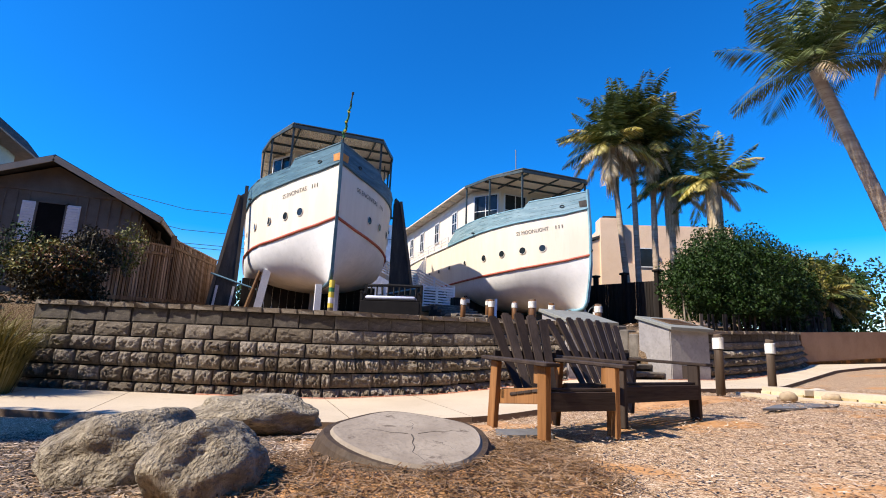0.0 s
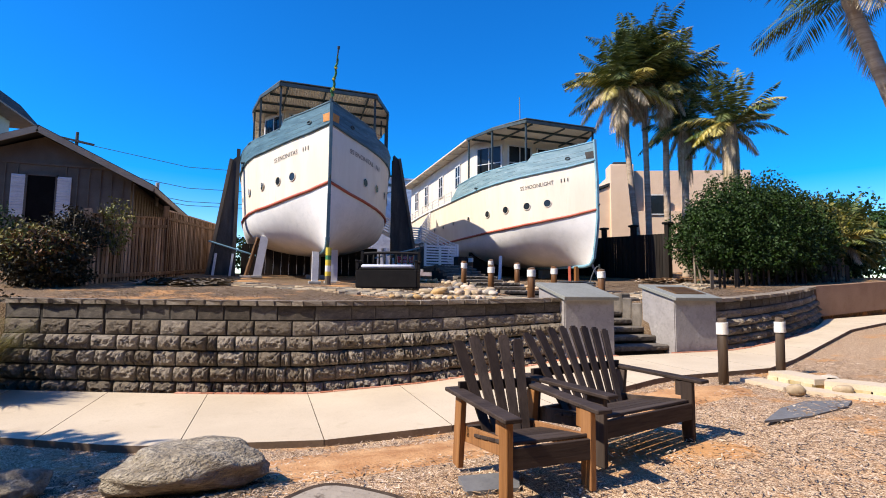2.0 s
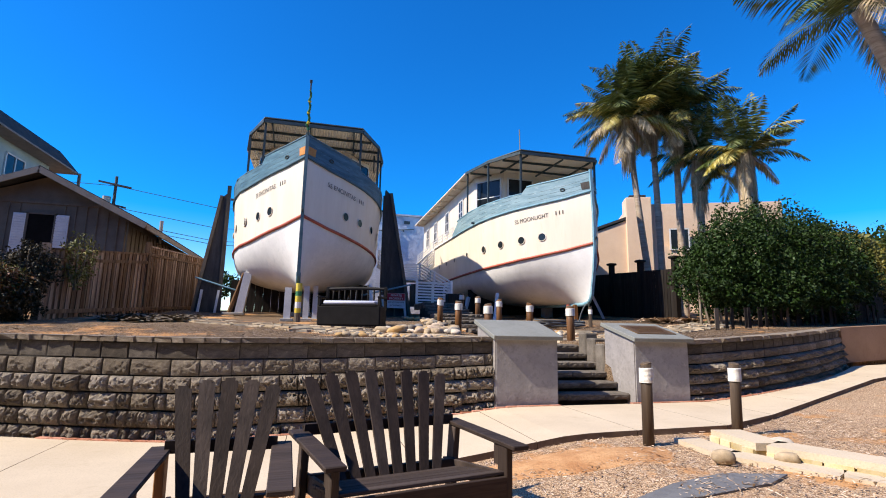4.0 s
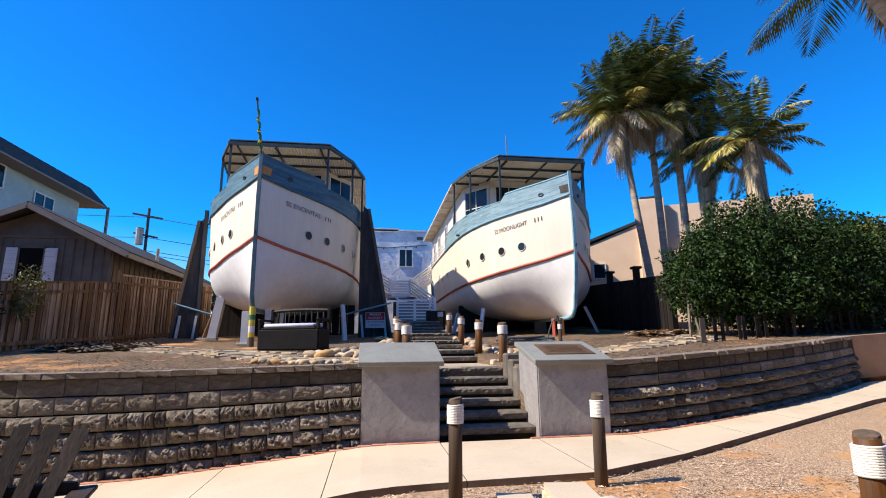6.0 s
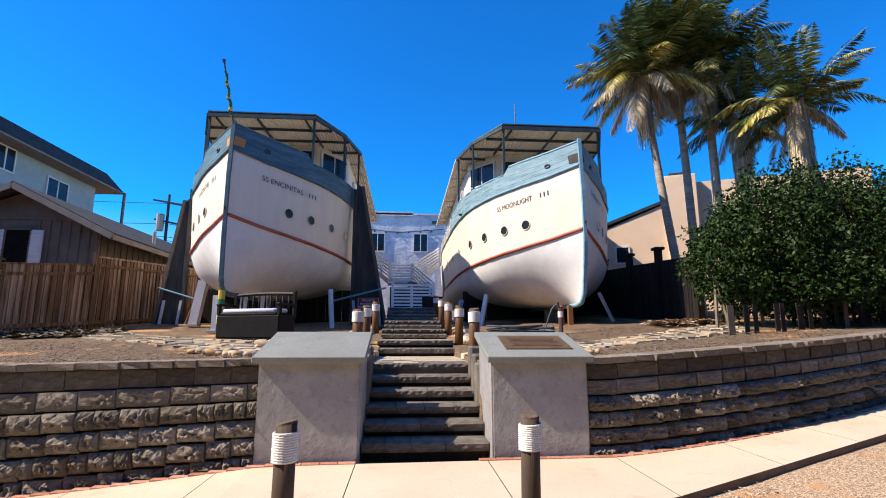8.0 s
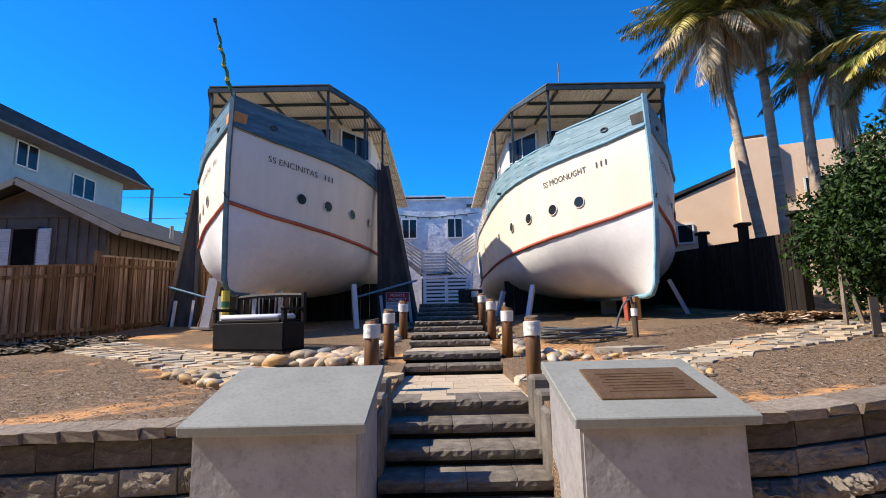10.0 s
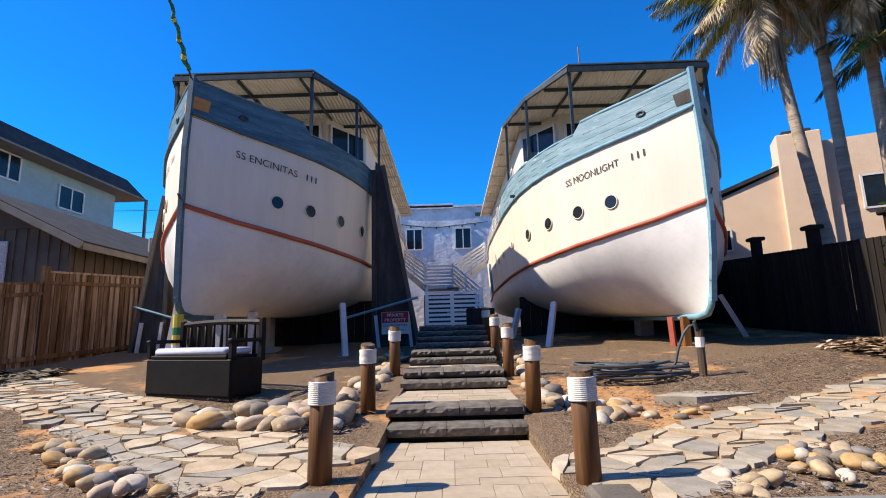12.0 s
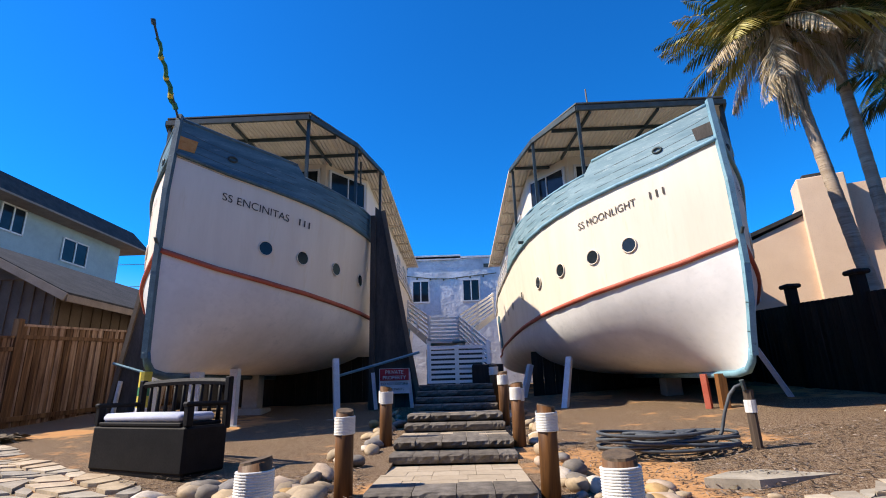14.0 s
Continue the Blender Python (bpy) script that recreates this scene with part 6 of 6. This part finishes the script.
# boulders and the sawn stump by the street
for x, y, s, q, z in ((-0.22, 3.45, (1.16, 0.62, 0.52), -0.12, -0.31), (-0.78, 1.72, (0.66, 0.52, 0.56), 0.3, -0.25), (-0.38, 1.36, (0.60, 0.40, 0.52), 0.85, -0.25), (-1.45, 3.75, (0.45, 0.4, 0.3), 0.2, -0.36)):
    o = new("boulder", rs.choice(BOU))
    o.matrix_basis = Matrix.Translation((x, y, z + s[2] * 0.30)) @ Euler((0, 0, q)).to_matrix().to_4x4() @ Matrix.Diagonal((*s, 1))
    tagged(o, "speckled grey-tan granite boulder on mulch", "boulder", "boulders by the stump")
stp = thing("tree_stump", (0.69, 1.7, -0.15), "wide sawn tree stump with a cracked grey top", "stump")
TILT_M = pose(0.74, 1.74, -0.06, 9, 0, 0)


def stump_ring(k, z):
    return [TILT_M @ Vector((0.50 * k * math.cos(a) * (1 + 0.08 * math.sin(3 * a)), 0.50 * k * math.sin(a) * (1 + 0.06 * math.cos(4 * a)), z)) for a in np.linspace(0, 2 * math.pi, 41)[:-1]]


bm = bmesh.new()
rings = [[bm.verts.new(p) for p in stump_ring(k, z)] for k, z in ((1.38, -0.30), (1.18, -0.14), (1.08, -0.02), (1.03, 0.008), (0.95, 0.004))]
for p, q in zip(rings, rings[1:]):
    for i in range(40):
        bm.faces.new((p[i], p[(i + 1) % 40], q[(i + 1) % 40], q[i]))
part("bark", bm, "bollard_dark", stp, "dark bark flare")
bm = bmesh.new()
lo = [bm.verts.new(p) for p in stump_ring(0.96, 0.0)]
hi = [bm.verts.new(p) for p in stump_ring(0.92, 0.022)]
bm.faces.new(hi)
for i in range(40):
    bm.faces.new((lo[i], lo[(i + 1) % 40], hi[(i + 1) % 40], hi[i]))
part("sawn_top", bm, "stump", stp, "grey weathered sawn top")
rc = random.Random(5)
for a, r0, r1, wd in ((0.15, 0.05, 0.43, 0.004), (2.75, 0.02, 0.33, 0.004), (4.5, 0.0, 0.44, 0.005), (1.3, 0.1, 0.3, 0.003), (5.4, 0.15, 0.36, 0.003)):
    cp = [TILT_M @ Vector((r * math.cos(a + rc.uniform(-0.12, 0.12)), r * math.sin(a + rc.uniform(-0.12, 0.12)), 0.021)) for r in np.linspace(r0, r1, 7)]
    part("crack", tubem(cp, wd, 5, wd * 0.4), "letters", stp)



def dirt_patch(cx, cy, rx, ry, h, seed, label):
    """A low mound of bare dirt with a ragged outline."""
    vs, fs = [], []
    n, rings = 40, 7
    for j in range(rings + 1):
        for i in range(n):
            a = 2 * math.pi * i / n
            k = j / rings * (1 + 0.28 * noise.noise((math.cos(a) * 1.6, math.sin(a) * 1.6, seed)) + 0.1 * noise.noise((math.cos(a) * 5, math.sin(a) * 5, seed)))
            x, y = cx + rx * k * math.cos(a), cy + ry * k * math.sin(a)
            top = h * (1 - smooth01(j / rings)) + 0.02 * (1 - j / rings) + 0.012 * noise.noise((x * 5, y * 5, seed))
            vs.append((x, y, low_z(x, y) - 0.02 + top + (0.012 if j < rings else -0.03)))
    for j in range(rings):
        for i in range(n):
            fs.append((j * n + i, j * n + (i + 1) % n, (j + 1) * n + (i + 1) % n, (j + 1) * n + i))
    return tagged(raw("bare_dirt", vs, fs, "dirt", smooth=True), label, "dirt", kind="stuff")


dirt_patch(0.85, 1.36, 1.15, 0.7, 0.045, 3, "orange sandy dirt heaped round the stump")
dirt_patch(1.5, 3.85, 1.9, 0.62, 0.02, 8, "bare orange dirt beside the pavement")
dirt_patch(5.6, 4.3, 1.4, 0.45, 0.02, 12, "bare orange dirt beside the pavement")


def litter(name, label, x0, x1, y0, y1, n, seed, ln, mat, zf, thin=1.0, ragged=False):
    """Loose chips or needles strewn on the ground."""
    rng = np.random.default_rng(seed)
    V, F = [], []
    for k in range(n):
        x, y = rng.uniform(x0, x1), rng.uniform(y0, y1)
        z = zf(x, y)
        if z is None or ragged and math.hypot((2 * x - x0 - x1) / (x1 - x0), (2 * y - y0 - y1) / (y1 - y0)) + 0.5 * noise.noise((x * 1.7, y * 1.7, seed)) + rng.uniform(-0.15, 0.15) > 0.85:
            continue
        a = rng.uniform(0, 6.283)
        l, w = ln * rng.uniform(0.5, 1.4), ln * rng.uniform(0.12, 0.3) * thin
        d, e = np.array((math.cos(a), math.sin(a), rng.uniform(-0.25, 0.25))), np.array((-math.sin(a), math.cos(a), rng.uniform(-0.3, 0.3)))
        p = np.array((x, y, z + 0.012 + rng.uniform(0, 0.012)))
        i = len(V)
        V += [p - d * l - e * w, p + d * l - e * w * 0.7, p + d * l + e * w, p - d * l + e * w * 0.8]
        F.append((i, i + 1, i + 2, i + 3))
    o = raw(name, V, F, mat)
    return tagged(o, label, "mulch", kind="stuff")


def low_free(x, y):
    return low_z(x, y) - 0.01 if y < edge_y(x) - 0.05 else None


PATH_LINE = np.array([tuple(path_c(side, f)[:2]) for side in (-1, 1) for f in np.linspace(0.0, 1.0, 60)])


def terrace_free(x, y):
    if y < wall_y(x) + 0.35 or np.min((PATH_LINE[:, 0] - x) ** 2 + (PATH_LINE[:, 1] - y) ** 2) < 0.4:
        return None
    return terrace_z(x, y) + 0.02


litter("wood_chips", "scattered tan wood chips on the ground", -2.5, 11, 0.3, 6.5, 32000, 1, 0.024, "straw", low_free)
litter("wood_chips", "scattered dark wood chips on the terrace", -4, 6.8, 7.9, 13.5, 16000, 2, 0.03, "chip_dark", terrace_free)
litter("wood_chips", "scattered dark wood chips on the terrace", 8.9, 17, 7.9, 15, 15000, 3, 0.03, "chip_dark", terrace_free)
litter("fallen_needles", "brown needles heaped round the stump", -0.4, 2.1, 0.4, 2.6, 13000, 4, 0.05, "needle", lambda x, y: low_z(x, y) + 0.10 * math.exp(-((x - 0.72) ** 2 + (y - 1.6) ** 2) * 2) - 0.01 if (x - 0.69) ** 2 + (y - 1.74) ** 2 > 0.27 else None, 0.3, True)
# dark chips among the boulders darken the ground where the tree's shadow falls
litter("shade_chips", "dark chips added to deepen the tree shade among the boulders", -4.2, 0.5, 0.4, 4.8, 42000, 8, 0.024, "chip_dark", low_free, 1.0, True)
litter("fallen_fronds", "pale fallen palm fronds by the fence", 14.6, 16.2, 14.2, 15.6, 500, 5, 0.22, "straw", lambda x, y: terrace_z(x, y) + 0.06)
litter("fallen_sticks", "dark sticks and fronds by the fence", -3.2, -0.8, 14.5, 17.5, 500, 6, 0.22, "bark", lambda x, y: terrace_z(x, y) + 0.05)

# hose with riser, path light
hz = terrace_z(10.8, 14.0)
hs = thing("garden_hose", (10.6, 13.9, hz), "coiled grey garden hose on the dirt", "hose")
pts = []
for k in range(260):
    a = k * 0.32
    r = 0.44 + 0.24 * math.sin(k * 0.21)
    pts.append((10.5 + r * 1.3 * math.cos(a), 13.95 + r * 0.6 * math.sin(a), hz + 0.03 + 0.0008 * k + 0.02 * math.sin(k * 0.7)))
pts += [(11.05, 13.9, hz + 0.06), (11.16, 13.88, hz + 0.22), (11.22, 13.85, hz + 0.45), (11.30, 13.82, hz + 0.66), (11.38, 13.8, hz + 0.76), (11.45, 13.75, hz + 0.79)]
part("coil", tubem(pts, 0.022, 6), "hose", hs, "", True)
lt = thing("path_light", (11.5, 13.75, hz), "short dark post with a white rope band and tap", "path light")
part("post", tubem([(11.5, 13.75, hz), (11.5, 13.75, hz + 0.72)], 0.06, 8), "bollard_dark", lt)
part("rope_band", tubem([(11.5, 13.75, hz + 0.45), (11.5, 13.75, hz + 0.6)], 0.068, 10), "rope", lt)
part("tap", tubem([(11.45, 13.72, hz + 0.72), (11.42, 13.7, hz + 0.84)], 0.03, 6), "steel", lt)

# yellow stone edging and kerb on the street side
ke = tagged(new("kerb"), "low kerb of yellow flagstone under a cream concrete edge", "kerb", kind="structure")
rk = random.Random(9)
kp_ = [(7.85, 4.55), (7.75, 3.8), (8.2, 2.9), (9.2, 1.6), (10.5, 0.4)]
for (xa, ya), (xb, yb) in zip(kp_, kp_[1:]):
    part("kerb_top", barm((xa, ya, 0.06), (xb, yb, 0.06), 0.40, 0.08), "walk", ke)
    n = 4
    for k in range(n):
        f0, f1 = k / n, (k + 1) / n - 0.02
        part("stone", barm((xa + (xb - xa) * f0, ya + (yb - ya) * f0, -0.02), (xa + (xb - xa) * f1, ya + (yb - ya) * f1, -0.02), 0.43 + rk.uniform(0, 0.03), 0.1), "yellowstone", ke)
for (xa, ya), (xb, yb) in zip(kp_, kp_[1:]):
    part("edging_strip", barm((xa - 0.48, ya + 0.12, -0.035), (xb - 0.48, yb + 0.12, -0.035), 0.34, 0.06), "walk", ke)
cl = thing("landscape_cloth", (6.2, 3.2, 0), "exposed strip of grey landscape cloth in the mulch", "cloth")
part("sheet", prism(bmesh.new(), [(5.2, 2.75), (5.9, 3.1), (6.6, 3.3), (7.2, 3.15), (6.8, 2.95), (5.9, 2.75)], low_z(6, 3) - 0.02, low_z(6, 3) + 0.004), "tarp", cl)
cl2 = thing("stone_slab", (2.0, 2.7, -0.1), "grey flat stone slab under the chair", "stone slab")
part("slab", prism(bmesh.new(), [(1.75, 2.35), (2.15, 2.3), (2.3, 2.6), (1.8, 2.65)], -0.25, -0.165), "tarp", cl2)
for x, y, s in ((8.0, 3.9, 0.3), (7.0, 3.7, 0.22), (7.6, 3.5, 0.2)):
    cobble(x, y, s, rs)

# red brick edging at the wall's foot, then the walls themselves
be = tagged(new("brick_edging"), "flush red brick edging between pavement and wall", "edging", kind="structure")
me = bpy.data.meshes.new("brick")
bm = boxm((0, 0, 0), (1, 1, 1))
bm.to_mesh(me)
bm.free()
me.materials.append(M["redbrick"])
x = -1.0
while x < 15.5:
    if not 7.1 < x + 0.1 < 8.5:
        a = math.atan2(wall_y(x + 0.2) - wall_y(x), 0.2)
        piece("brick", me, be, Matrix.Translation((x + 0.1, wall_y(x + 0.1) - 0.24, wall_base(x + 0.1) - 0.02)) @ Euler((0, 0, a)).to_matrix().to_4x4() @ Matrix.Diagonal((0.19, 0.095, 0.08, 1)))
    x += 0.2
build_wall("wall_west", -3.85, 5.84, 11)
build_wall("wall_east", 9.76, 18.1, 12)
